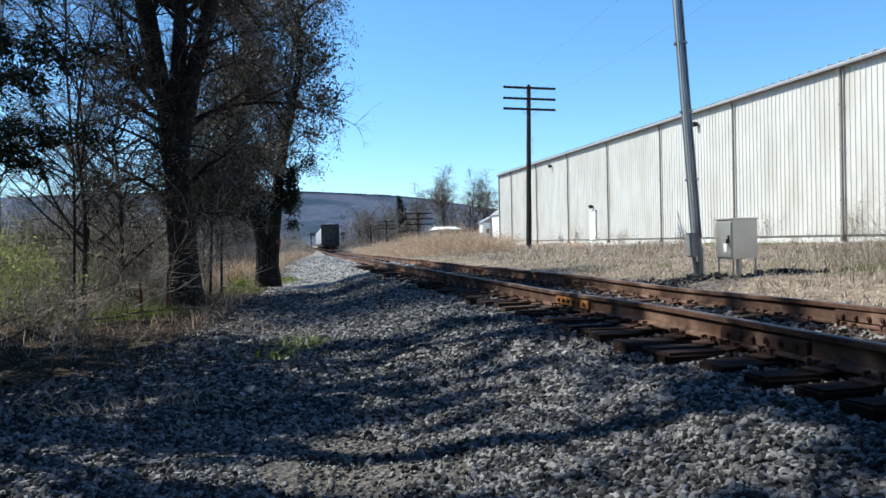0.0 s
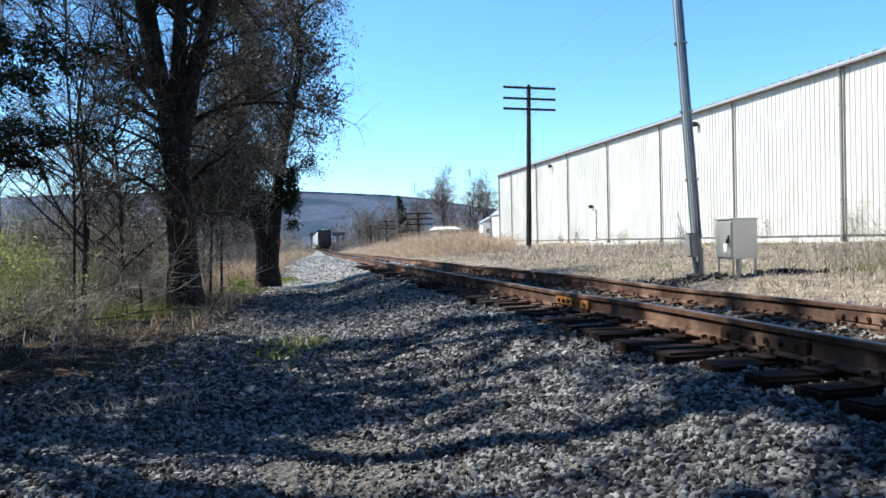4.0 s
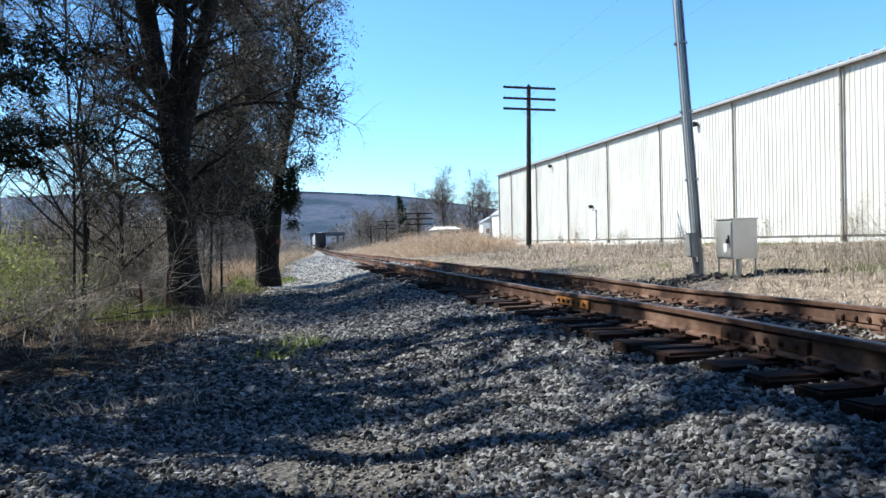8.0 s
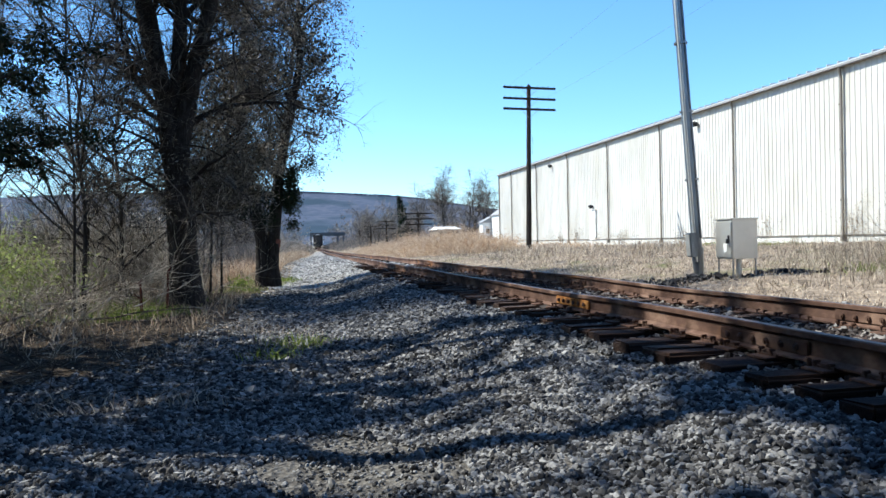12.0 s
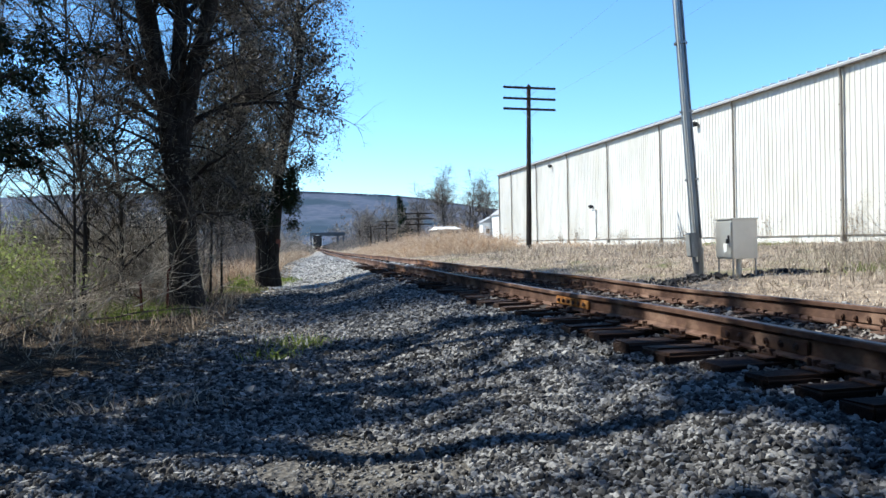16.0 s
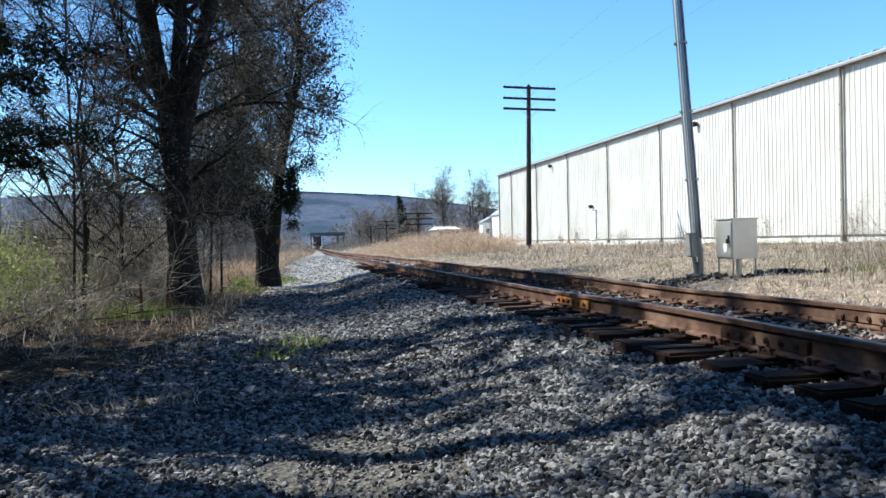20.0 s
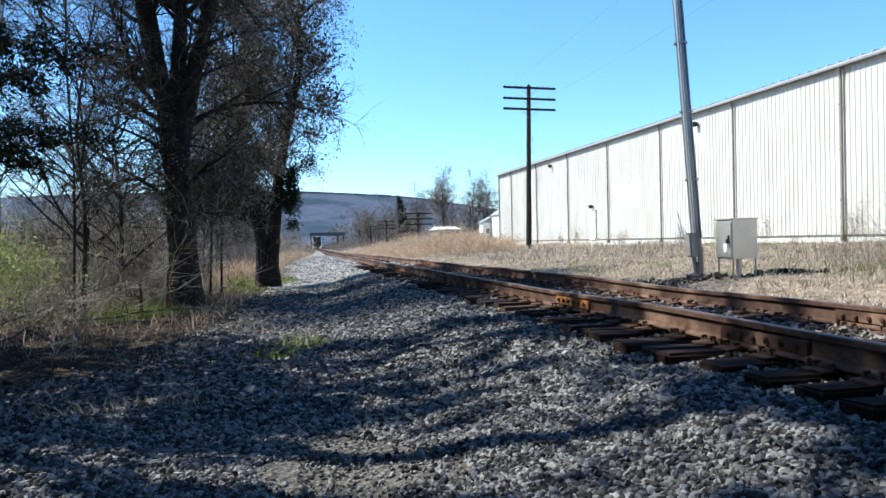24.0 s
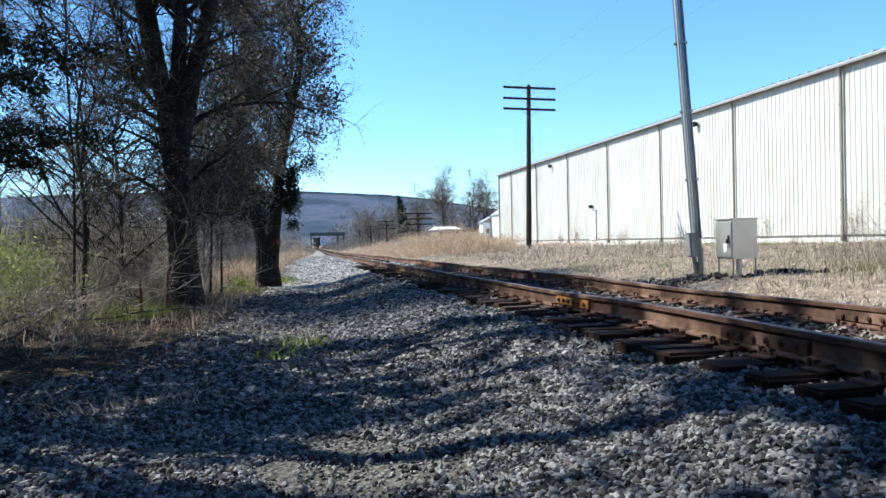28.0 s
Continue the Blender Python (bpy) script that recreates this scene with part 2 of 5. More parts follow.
def sprout(rng, branch, count, length, r, angle=.9, span=(.25, 1.0), up=.15, droop=0.0, n=4, wander=.22):
    """Side shoots off a branch."""
    pts, rad = branch
    out = []
    for _ in range(count):
        s = rng.uniform(*span) * (len(pts) - 1)
        i = min(int(s), len(pts) - 2)
        p = pts[i] + (pts[i + 1] - pts[i]) * (s - i)
        t = unit(pts[i + 1] - pts[i])
        side = rng.normal(0, 1, 3)
        side = unit(side - t * side.dot(t))
        d = unit(t * math.cos(angle) + side * math.sin(angle) + np.array([0, 0, up]))
        ll = length * rng.uniform(.55, 1.2)
        out.append(bent(rng, p, d, ll, min(r, rad[i] * .8) * rng.uniform(.7, 1.1), n, wander, droop))
    return out


def leaf_cards(rng, centres, size, spread, per, flat=.6):
    """Small four-cornered leaves strewn about the centres."""
    C = np.repeat(np.asarray(centres), per, axis=0)
    N = len(C)
    C = C + rng.normal(0, 1, (N, 3)) * spread
    A = unit(rng.normal(0, 1, (N, 3)))
    B = unit(np.cross(A, rng.normal(0, 1, (N, 3))))
    s = size * rng.uniform(.6, 1.3, (N, 1))
    V = np.stack([C - A * s, C + B * s * flat * .5, C + A * s, C - B * s * flat * .5], 1).reshape(-1, 3)
    return V, np.arange(4 * N).reshape(-1, 4)


def blades(rng, base, height, width, lean=.35):
    """Upright grass blades as bent tapered strips of two faces."""
    N = len(base)
    h = height * rng.uniform(.5, 1.2, N)[:, None]
    a = rng.uniform(0, 2 * np.pi, N)
    side = np.stack([np.cos(a), np.sin(a), np.zeros(N)], 1) * width
    off = rng.normal(0, lean, (N, 3))
    off[:, 2] = 0
    up = np.array([0, 0, 1.])
    mid = base + h * .55 * up + off * h * .3
    top = base + h * up * .95 + off * h
    V = np.stack([base - side, base + side, mid + side * .8, mid - side * .8, top], 1).reshape(-1, 3)
    i = np.arange(N)[:, None] * 5
    quads, tris = i + np.array([[0, 1, 2, 3]]), i + np.array([[3, 2, 4]])
    return V, quads.tolist() + tris.tolist()


# ---- the lie of the land ----
LINE_Y = np.array([-400, 0, 12, 22, 45, 80, 135, 160, 196, 243, 393, 800, 4000.])
LINE_X = np.array([3.8, 3.8, 3.8, 3.75, 4.25, 5.55, 8.1, 8.8, 9.75, 10.9, 16.7, 36, 200.])
RAIL_Y = np.array([-400, 12, 30, 60, 135, 200, 243, 393, 800])
RAIL_Z = np.array([.67, .67, .64, .45, -.10, -.14, -.22, -.5, -.9])


def smooth_interp(y, ys, vs, w=6.0):
    y = np.asarray(y, float)
    return sum(np.interp(y + o * w, ys, vs) for o in (-1, -.5, 0, .5, 1)) / 5


def line_x(y):
    return smooth_interp(y, LINE_Y, LINE_X)


def rail_z(y):
    return smooth_interp(y, RAIL_Y, RAIL_Z)


PROF_C = np.array([-400, -60, -14, -8, -4, -2, -.8, .3, .9, 1.5, 2.1, 2.5, 2.9, 3.15, 4.45, 4.7, 5.0, 5.4, 6.4, 7.4, 9, 14, 22, 60, 400])
PROF_Z = np.array([-1.2, -1.1, -1.0, -.86, -.72, -.69, -.67, -.68, -.65, -.51, -.345, -.275, -.24, -.225, -.225, -.25, -.29, -.33, -.36, -.24, -.12, .05, .24, .6, 1.5])


def wobble(x, y):
    return (.030 * np.sin(1.7 * x + .6 * y) * np.sin(.9 * y - .4 * x + 1.1) + .018 * np.sin(4.1 * x - 2.3 * y + .5)
            + .014 * np.sin(3.3 * y + 2.0 * x) + .007 * np.sin(9 * x + 7 * y))


def ground_z(x, y):
    x, y = np.asarray(x, float), np.asarray(y, float)
    c = x - line_x(y) + 3.8
    lift = .30 * np.clip((y - 25) / 12, 0, 1) * np.clip((c + 3.2) / 1.6, 0, 1) * np.clip((3.0 - c) / .6, 0, 1)
    rel = np.interp(c, PROF_C, PROF_Z)
    rel = np.where(lift > 0, np.maximum(rel, np.minimum(rel + lift, -.19)), rel)
    return rail_z(y) + rel + wobble(x, y) * np.where((c > 2.4) & (c < 5.2), .35, 1.0)


def gz(x, y):
    return float(ground_z(x, y))


def build_ground():
    xs = np.concatenate([[-4000, -2000, -1000, -500, -250, -120, -70, -45, -30, -22, -16, -12], np.arange(-9, 9.01, .15),
                         [9.6, 10.4, 11.5, 13, 15, 17, 19, 22, 26, 32, 40, 55, 80, 120, 200, 400, 900, 2000, 4000]])
    ys = np.concatenate([[-4000, -1500, -500, -150, -50, -20, -8, -3], np.arange(0, 32, .2), np.arange(32, 60, 1.0), np.arange(60, 150, 5.0),
                         np.arange(150, 500, 25.0), [520, 600, 800, 1200, 2000, 4000]])
    X, Y = np.meshgrid(xs, ys)
    Z = ground_z(X, Y)
    near = (np.abs(X) < 10) & (Y > 0) & (Y < 40)
    Z = Z + np.where(near, np.random.RandomState(4).normal(0, .008, Z.shape), 0)
    nx, ny = len(xs), len(ys)
    i = np.arange(nx * ny).reshape(ny, nx)
    F = np.stack([i[:-1, :-1], i[:-1, 1:], i[1:, 1:], i[1:, :-1]], -1).reshape(-1, 4)
    me = raw("ground", np.stack([X, Y, Z], -1).reshape(-1, 3), F)
    me.polygons.foreach_set("use_smooth", np.ones(len(F), bool))
    c = (X - line_x(Y) + 3.8).ravel()
    yy = Y.ravel()
    left = np.interp(yy, [0, 6, 9, 14, 30, 60, 140], [-4.5, -3.5, -1.6, -.9, -.3, .3, .8])
    grav = np.clip((c - left) / .8, 0, 1) * np.clip((6.6 - c) / .6, 0, 1) * np.clip((170 - yy) / 30, 0, 1)
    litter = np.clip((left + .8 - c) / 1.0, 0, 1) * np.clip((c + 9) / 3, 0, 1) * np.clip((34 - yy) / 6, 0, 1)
    at = me.color_attributes.new("zone", "FLOAT_COLOR", "POINT")
    # third channel: gravel takes its lighter, sunlit tone beyond y 19
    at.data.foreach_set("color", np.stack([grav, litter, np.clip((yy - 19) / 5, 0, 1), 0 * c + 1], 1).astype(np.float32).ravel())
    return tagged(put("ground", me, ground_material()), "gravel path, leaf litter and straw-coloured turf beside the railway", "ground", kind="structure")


ground = build_ground()


def build_hill():
    """A long wooded ridge across the valley."""
    rng = np.random.RandomState(11)
    xs = np.linspace(-2400, 2600, 160)
    ys = np.linspace(1150, 2100, 26)
    X, Y = np.meshgrid(xs, ys)
    crest = np.interp(xs, [-2400, -900, -420, 40, 240, 330, 500, 900, 2600], [70, 110, 124, 127, 117, 108, 80, 55, 40])
    up = np.clip((Y - 1150) / 650, 0, 1)
    Z = -2 + crest * (up ** 1.15) + np.where(up < .98, 1, .2) * 4 * np.sin(X / 130 + Y / 190) * np.sin(Y / 140)
    i = np.arange(X.size).reshape(X.shape)
    F = np.stack([i[:-1, :-1], i[:-1, 1:], i[1:, 1:], i[1:, :-1]], -1).reshape(-1, 4)
    me = raw("hillside", np.stack([X, Y, Z], -1).reshape(-1, 3), F)
    me.polygons.foreach_set("use_smooth", np.ones(len(F), bool))
    tagged(put("hillside", me, M_HILL), "long wooded ridge across the valley, blue-grey with painted haze", "hill", kind="structure")
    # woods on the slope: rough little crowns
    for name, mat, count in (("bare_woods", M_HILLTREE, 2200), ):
        gx, gy = rng.uniform(-520, 900, count), 1816 - 44 * rng.uniform(0, 1, count)
        u = np.clip((gy - 1150) / 650, 0, 1)
        g0 = -2 + np.interp(gx, xs, crest) * u ** 1.15 + np.where(u < .98, 1, .2) * 4 * np.sin(gx / 130 + gy / 190) * np.sin(gy / 140)
        ico_v, ico_f = ICO
        s = np.stack([rng.uniform(2.0, 4.2, count) * 1.2] * 2 + [rng.uniform(.55, 1.1, count)], 1)
        v = ico_v[None] * (1 + rng.normal(0, .12, (count, 12, 1))) * s[:, None] + np.stack([gx, gy, g0 + .4], 1)[:, None]
        f = (ico_f[None] + 12 * np.arange(count)[:, None, None]).reshape(-1, 3)
        tagged(put(name, raw(name, v.reshape(-1, 3), f), mat), "distant leafless woods along the ridge, greyed with painted haze", "woods", kind="stuff")


_b = bmesh.new()
bmesh.ops.create_icosphere(_b, subdivisions=1, radius=1)
ICO = (np.array([v.co[:] for v in _b.verts]), np.array([[v.index for v in f.verts] for f in _b.faces]))
_b.free()
build_hill()


# ---- the railway ----
GAUGE = 1.505  # between the middles of the rail heads


def frame_at(y, off=0.0):
    """Place and heading on the line's middle at y."""
    x0, x1 = float(line_x(y - .5)), float(line_x(y + .5))
    return float(line_x(y)) + off, float(rail_z(y)), math.atan2(-(x1 - x0), 1.0)


RAIL_PROFILE = [(-.070, 0), (.070, 0), (.070, .011), (.013, .030), (.009, .122), (.035, .134), (.036, .164), (.028, .171),
                (-.028, .171), (-.036, .164), (-.035, .134), (-.009, .122), (-.013, .030), (-.070, .011)]


def rail_mesh(side, y0, y1, name="rail"):
    ys = np.concatenate([np.arange(y0, 60, .6), np.arange(60, 200, 4.0), np.arange(200, y1, 15.0), [y1]])
    V = []
    for i, y in enumerate(ys):
        x, z, h = frame_at(y)
        sag = .010 * math.sin(y * .52 + side) + .006 * math.sin(y * 1.31)
        kink = .012 * math.sin(y * .37 + 1.5 * side)
        for px, pz in RAIL_PROFILE:
            V.append((x + side * GAUGE / 2 + px + kink, y, z - .171 + pz + sag))
    k = len(RAIL_PROFILE)
    F, top = [], []
    for i in range(len(ys) - 1):
        for j in range(k):
            a, b = i * k + j, i * k + (j + 1) % k
            F.append((a, b, b + k, a + k))
            top.append(1 if j == 7 else 0)
    me = raw(name, V, F)
    me.materials.append(M_RUST)
    me.materials.append(M_HEAD)
    me.polygons.foreach_set("material_index", np.array(top, np.int32))
    return me


def tie_variants(rng):
    out = []
    for i in range(7):
        b = box(2.59 + rng.uniform(-.06, .06), .225 + rng.uniform(-.015, .02), .18, bevel=.012)
        for v in b.verts:
            if abs(v.co.x) > 1.1:
                v.co.z += rng.uniform(-.012, .006)
                v.co.x += rng.uniform(-.015, .015)
            v.co.y += rng.uniform(-.006, .006)
        me = bpy.data.meshes.new("tie")
        b.to_mesh(me)
        b.free()
        me.materials.append(M_TIE)
        out.append(me)
    return out


def build_track():
    rng = np.random.RandomState(21)
    track = thing("railway_track", "single railway track with rusty rails on dark wooden ties", "railway track")
    rails = [put("rail", rail_mesh(s, -12, 640), [M_RUST, M_HEAD], track, "rusty rail with a worn bright head") for s in (-1, 1)]
    ties = tie_variants(rng)
    # plate with shoulders, spikes and rail anchors, built once
    b = box(.33, .19, .014, bevel=.004)
    b = box(.018, .19, .016, (.084, 0, .014), .004, b)
    b = box(.018, .19, .016, (-.084, 0, .014), .004, b)
    plate = bpy.data.meshes.new("tie_plate")
    b.to_mesh(plate)
    b.free()
    plate.materials.append(M_RUST)
    b = rod((0, 0, -.03), (0, 0, .03), .009, .008, 6)
    b = box(.045, .026, .016, (.008, 0, .034), .005, b)
    spike = bpy.data.meshes.new("spike")
    b.to_mesh(spike)
    b.free()
    spike.materials.append(M_RUST)
    b = box(.17, .022, .05, (0, 0, -.012), .006)
    b = box(.03, .03, .035, (.075, 0, .012), .006, b)
    b = box(.03, .03, .035, (-.075, 0, .012), .006, b)
    anchor = bpy.data.meshes.new("rail_anchor")
    b.to_mesh(anchor)
    b.free()
    anchor.materials.append(M_RUST)

    y, far = -11.0, []
    n = 0
    near = [3.0, 3.37, 3.75, 4.27, 4.66, 4.95, 5.36, 5.88, 6.16, 6.5, 6.83, 7.21, 7.71, 8.11]
    while y < 420:
        if near and y > near[0] - .24:
            y = near.pop(0)
        x, z, h = frame_at(y)
        zt = z - .171 - .014 - .09 + rng.uniform(-.018, .004)
        dx, turn = rng.uniform(-.07, .07), math.degrees(h) + rng.uniform(-2.2, 2.2)
        if y < 75:
            put("tie", ties[rng.randint(7)], M_TIE, track, m=pose(x + dx, y, zt, rng.uniform(-2, 2), rng.uniform(-.7, .7), turn))
            if y < 26:
                for s in (-1, 1):
                    xr = x + s * GAUGE / 2 + .012 * math.sin(y * .37 + 1.5 * s)
                    put("tie_plate", plate, M_RUST, track, m=pose(xr, y, z - .171 - .012, 0, 0, turn))
                    for sx, sy in ((-1, -.05), (1, .05), (-1, .06)):
                        put("spike", spike, M_RUST, track, m=pose(xr + sx * .09, y + sy, z - .186 + rng.uniform(0, .022), rng.uniform(-8, 8), 0, 180 if sx > 0 else 0))
                    if n % 2 == 0:
                        put("rail_anchor", anchor, M_RUST, track, m=pose(xr, y + .14, z - .165, 0, 0, turn))
        else:
            far.append((x + dx, y, zt, turn))
        y += .47 * rng.uniform(.9, 1.1)
        n += 1
    V, F = [], []
    for x, y, z, turn in far:
        i = len(V)
        V += [(x + sx * 1.295, y + sy * .112, z + sz * .09) for sx in (-1, 1) for sy in (-1, 1) for sz in (-1, 1)]
        F += [(i, i + 1, i + 3, i + 2), (i + 4, i + 6, i + 7, i + 5), (i, i + 4, i + 5, i + 1), (i + 2, i + 3, i + 7, i + 6), (i + 1, i + 5, i + 7, i + 3)]
    tagged(put("far_ties", raw("far_ties", V, F), M_TIE, track), kind="stuff")
    # joint bars with bolts
    for s, yj in ((-1, 4.41), (-1, 7.73), (-1, 14.5), (-1, 20.5), (1, 5.12), (1, 11.4), (1, 17.6), (1, 24)):
        x, z, h = frame_at(yj)
        xr = x + s * GAUGE / 2 + .012 * math.sin(yj * .37 + 1.5 * s)
        b = box(.022, .92, .088, (-.026, 0, -.097), .007)
        b = box(.022, .92, .088, (.026, 0, -.097), .007, b)
        rust = M_ORANGE if yj == 7.73 else M_RUST
        bar = part("joint_bar", b, rust, track, "bright orange-rusted joint bar" if yj == 7.73 else "brown-rusted joint bar", pose(xr, yj, z, 0, 0, 0))
        for k in range(6):
            b = rod((-.062, 0, 0), (.05, 0, 0), .012, .012, 6)
            b = rod((-.056, 0, 0), (-.038, 0, 0), .022, .022, 6, b)
            part("bolt", b, M_RUST, bar, m=pose(0, -.36 + .144 * k, -.097))
    return track


build_track()


# ---- the long warehouse ----
# Y0 lies unseen behind the eye, added length for the cabinet to reflect
WALL_X, Y0, Y1 = 22.0, -36.0, 75.9
BASE_Z, SILL_Z, EAVE_Z = .80, 1.15, 7.91
BAYS = [Y0] + [26.5 + 7.47 * k for k in range(-8, 7)] + [Y1]


def ribbed_panel(y0, y1, x, z0, z1, pitch=.2875, depth=.026):
    """A sheet of trapezoid ribs that run upward, facing the line."""
    prof, y = [], y0
    n = max(1, round((y1 - y0) / pitch))
    p = (y1 - y0) / n
    for i in range(n):
        a = y0 + i * p
        prof += [(a, 0), (a + p * .70, 0), (a + p * .78, -depth), (a + p * .88, -depth), (a + p * .96, 0)]
    prof.append((y1, 0))
    V, F = [], []
    for yy, dx in prof:
        V += [(x + dx, yy, z0), (x + dx, yy, z1)]
    for i in range(len(prof) - 1):
        F.append((2 * i, 2 * i + 1, 2 * i + 3, 2 * i + 2))
    return raw("wall_panel", V, F)


def build_warehouse():
    wh = thing("warehouse", "long cream metal-clad warehouse with ribbed walls and brown trim", "warehouse")
    b = box(31.5, Y1 - Y0 - .3, EAVE_Z - SILL_Z + .1, (WALL_X + .12 + 15.75, (Y0 + Y1) / 2, (EAVE_Z + SILL_Z) / 2))
    part("wall", b, M_WALL, wh)
    for a, c in zip(BAYS[:-1], BAYS[1:]):
        put("wall_panel", ribbed_panel(a + .004, c - .004, WALL_X, SILL_Z + .05, EAVE_Z - .02), M_WALL, wh)
    part("foundation", box(31.9, Y1 - Y0, SILL_Z - BASE_Z + .6, (WALL_X + 15.9 + .03, (Y0 + Y1) / 2, (SILL_Z + BASE_Z - .6) / 2), .02), M_CONC, wh, "white-painted concrete footing")
    part("drip_edge", box(.11, Y1 - Y0, .05, (WALL_X - .015, (Y0 + Y1) / 2, SILL_Z + .03), .006), M_TRIM, wh)
    part("corner_trim", box(.10, .22, EAVE_Z - SILL_Z, (WALL_X - .03, Y1 - .1, (EAVE_Z + SILL_Z) / 2), .008), M_TRIM, wh)
    part("eave_gutter", box(.11, Y1 - Y0 + .2, .11, (WALL_X - .20, (Y0 + Y1) / 2, EAVE_Z + .0), .025), M_GUTTER, wh, "pale grey eave gutter")
    part("soffit", box(.18, Y1 - Y0 + .1, .04, (WALL_X - .10, (Y0 + Y1) / 2, EAVE_Z - .01), .006), M_TRIM, wh)
    # roof sheet with standing seams
    slope = .085
    b = bmesh.new()
    for x0, x1, s in ((WALL_X - .22, WALL_X + 16, 1), (WALL_X + 16, WALL_X + 32.2, -1)):
        z0 = EAVE_Z + .06 + (0 if s > 0 else slope * 16.22)
        z1 = z0 + s * slope * (x1 - x0)
        vs = [b.verts.new(c) for c in ((x0, Y0 - .15, z0), (x1, Y0 - .15, z1), (x1, Y1 + .15, z1), (x0, Y1 + .15, z0))]
        vt = [b.verts.new((v.co.x, v.co.y, v.co.z + .05)) for v in vs]
        b.faces.new(vs)
        b.faces.new(vt[::-1])
        for i in range(4):
            b.faces.new((vs[i], vs[(i + 1) % 4], vt[(i + 1) % 4], vt[i]))
    roof = part("roof", b, M_ROOF, wh, "pale standing-seam metal roof")
    seam = box(5.0, .09, .13, bevel=.02)
    me = bpy.data.meshes.new("roof_seam")
    seam.to_mesh(me)
    seam.free()
    y = Y0 + .3
    while y < Y1:
        put("roof_seam", me, M_ROOF, roof, m=pose(WALL_X - .24 + 2.5, y, EAVE_Z + .06 + .07 + slope * 2.5, 0, -math.degrees(math.atan(slope)), 0))
        y += .61
    # downspouts
    for y in BAYS[1:-1]:
        b = box(.08, .09, EAVE_Z - SILL_Z - .50, (WALL_X - .10, y, (EAVE_Z + SILL_Z) / 2 - .22), .012)
        b = rod((WALL_X - .10, y, EAVE_Z - .48), (WALL_X - .19, y, EAVE_Z - .05), .055, .06, 8, b)
        ds = part("downspout", b, M_TRIM, wh, "brown square downspout")
        part("outlet", box(.16, .16, .26, (WALL_X - .12, y, SILL_Z - .10), .02), M_TRIM, ds, "dark splash elbow")
        for z in (2.6, 4.6, 6.4):
            part("strap", box(.03, .20, .045, (WALL_X - .14, y, z), .004), M_TRIM, ds)
    # service door with its lamp, and wall lamps
    door = part("door", box(.05, .98, 2.05, (WALL_X - .06, 51.65, SILL_Z + 1.03), .008), M_WHITE, wh, "white steel service door")
    b = box(.09, .07, 2.14, (WALL_X - .055, 51.12, SILL_Z + 1.07), .006)
    b = box(.09, .07, 2.14, (WALL_X - .055, 52.18, SILL_Z + 1.07), .006, b)
    b = box(.09, 1.13, .07, (WALL_X - .055, 51.65, SILL_Z + 2.13), .006, b)
    part("frame", b, M_CONC, door)
    part("handle", rod((WALL_X - .13, 51.3, SILL_Z + 1.0), (WALL_X - .13, 51.45, SILL_Z + 1.0), .018), M_DARKIRON, door)
    for y, z in ((51.65, 3.55), (37.36, 7.28), (60.03, 7.32)):
        b = box(.16, .26, .20, (WALL_X - .12, y, z), .03)
        b = rod((WALL_X - .16, y, z + .08), (WALL_X - .34, y, z - .02), .08, .11, 10, b)
        lamp = part("wall_lamp", b, M_DARKIRON, wh, "dark wall-pack lamp")
        part("lens", box(.10, .20, .05, (WALL_X - .22, y, z - .12), .01), M_GLASS, lamp)
    return wh


build_warehouse()


def wall_vine(rng, y, height, width, count):
    """Dry creeper stems fanning up the ribbed wall from its foot."""
    vine = thing("dry_vine", "dry brown creeper clinging to the foot of the ribbed wall", "vine", "creepers on the wall")
    main, sub = [], []
    for _ in range(count):
        yy = y + rng.normal(0, width * .35)
        pts, rad = bent(rng, (WALL_X - .06, yy, BASE_Z - .05), unit(np.array([0, rng.normal(0, .35), 1.0])), height * rng.uniform(.35, 1.05), .006, 8, .22)
        main.append((pts, rad))
    for b_ in main:
        sub += sprout(rng, b_, 12, .45, .005, .9, (.25, 1), .1, 0, 4, .3)
    tube_part("stem_fan", main, M_BRUSH, vine)
    keep = [(np.column_stack([np.clip(p[:, 0], WALL_X - .16, WALL_X - .045), p[:, 1:]]), r) for p, r in sub]
    tube_part("side_growth", keep, M_BRUSH, vine)
    cen = np.array([p[-1] for p, _ in keep])
    v, f = leaf_cards(rng, cen, .035, .08, 5)
    v[:, 0] = np.clip(v[:, 0], WALL_X - .2, WALL_X - .045)
    put("dead_leafage", raw("dead_leafage", v, f), M_LEAF, vine)


_r = np.random.RandomState(55)
for y, h, w, n in ((26.3, 2.7, .8, 10), (25.2, 2.0, .6, 7), (31.4, 1.9, .7, 8), (33.0, 1.3, .8, 6), (35.2, 1.6, .9, 8), (39.0, 1.2, .9, 6), (47.0, 1.3, 1.0, 7), (54.5, 1.8, 1.2, 9), (58.0, 1.5, 1.0, 7)):
    wall_vine(_r, y, h, w, n)


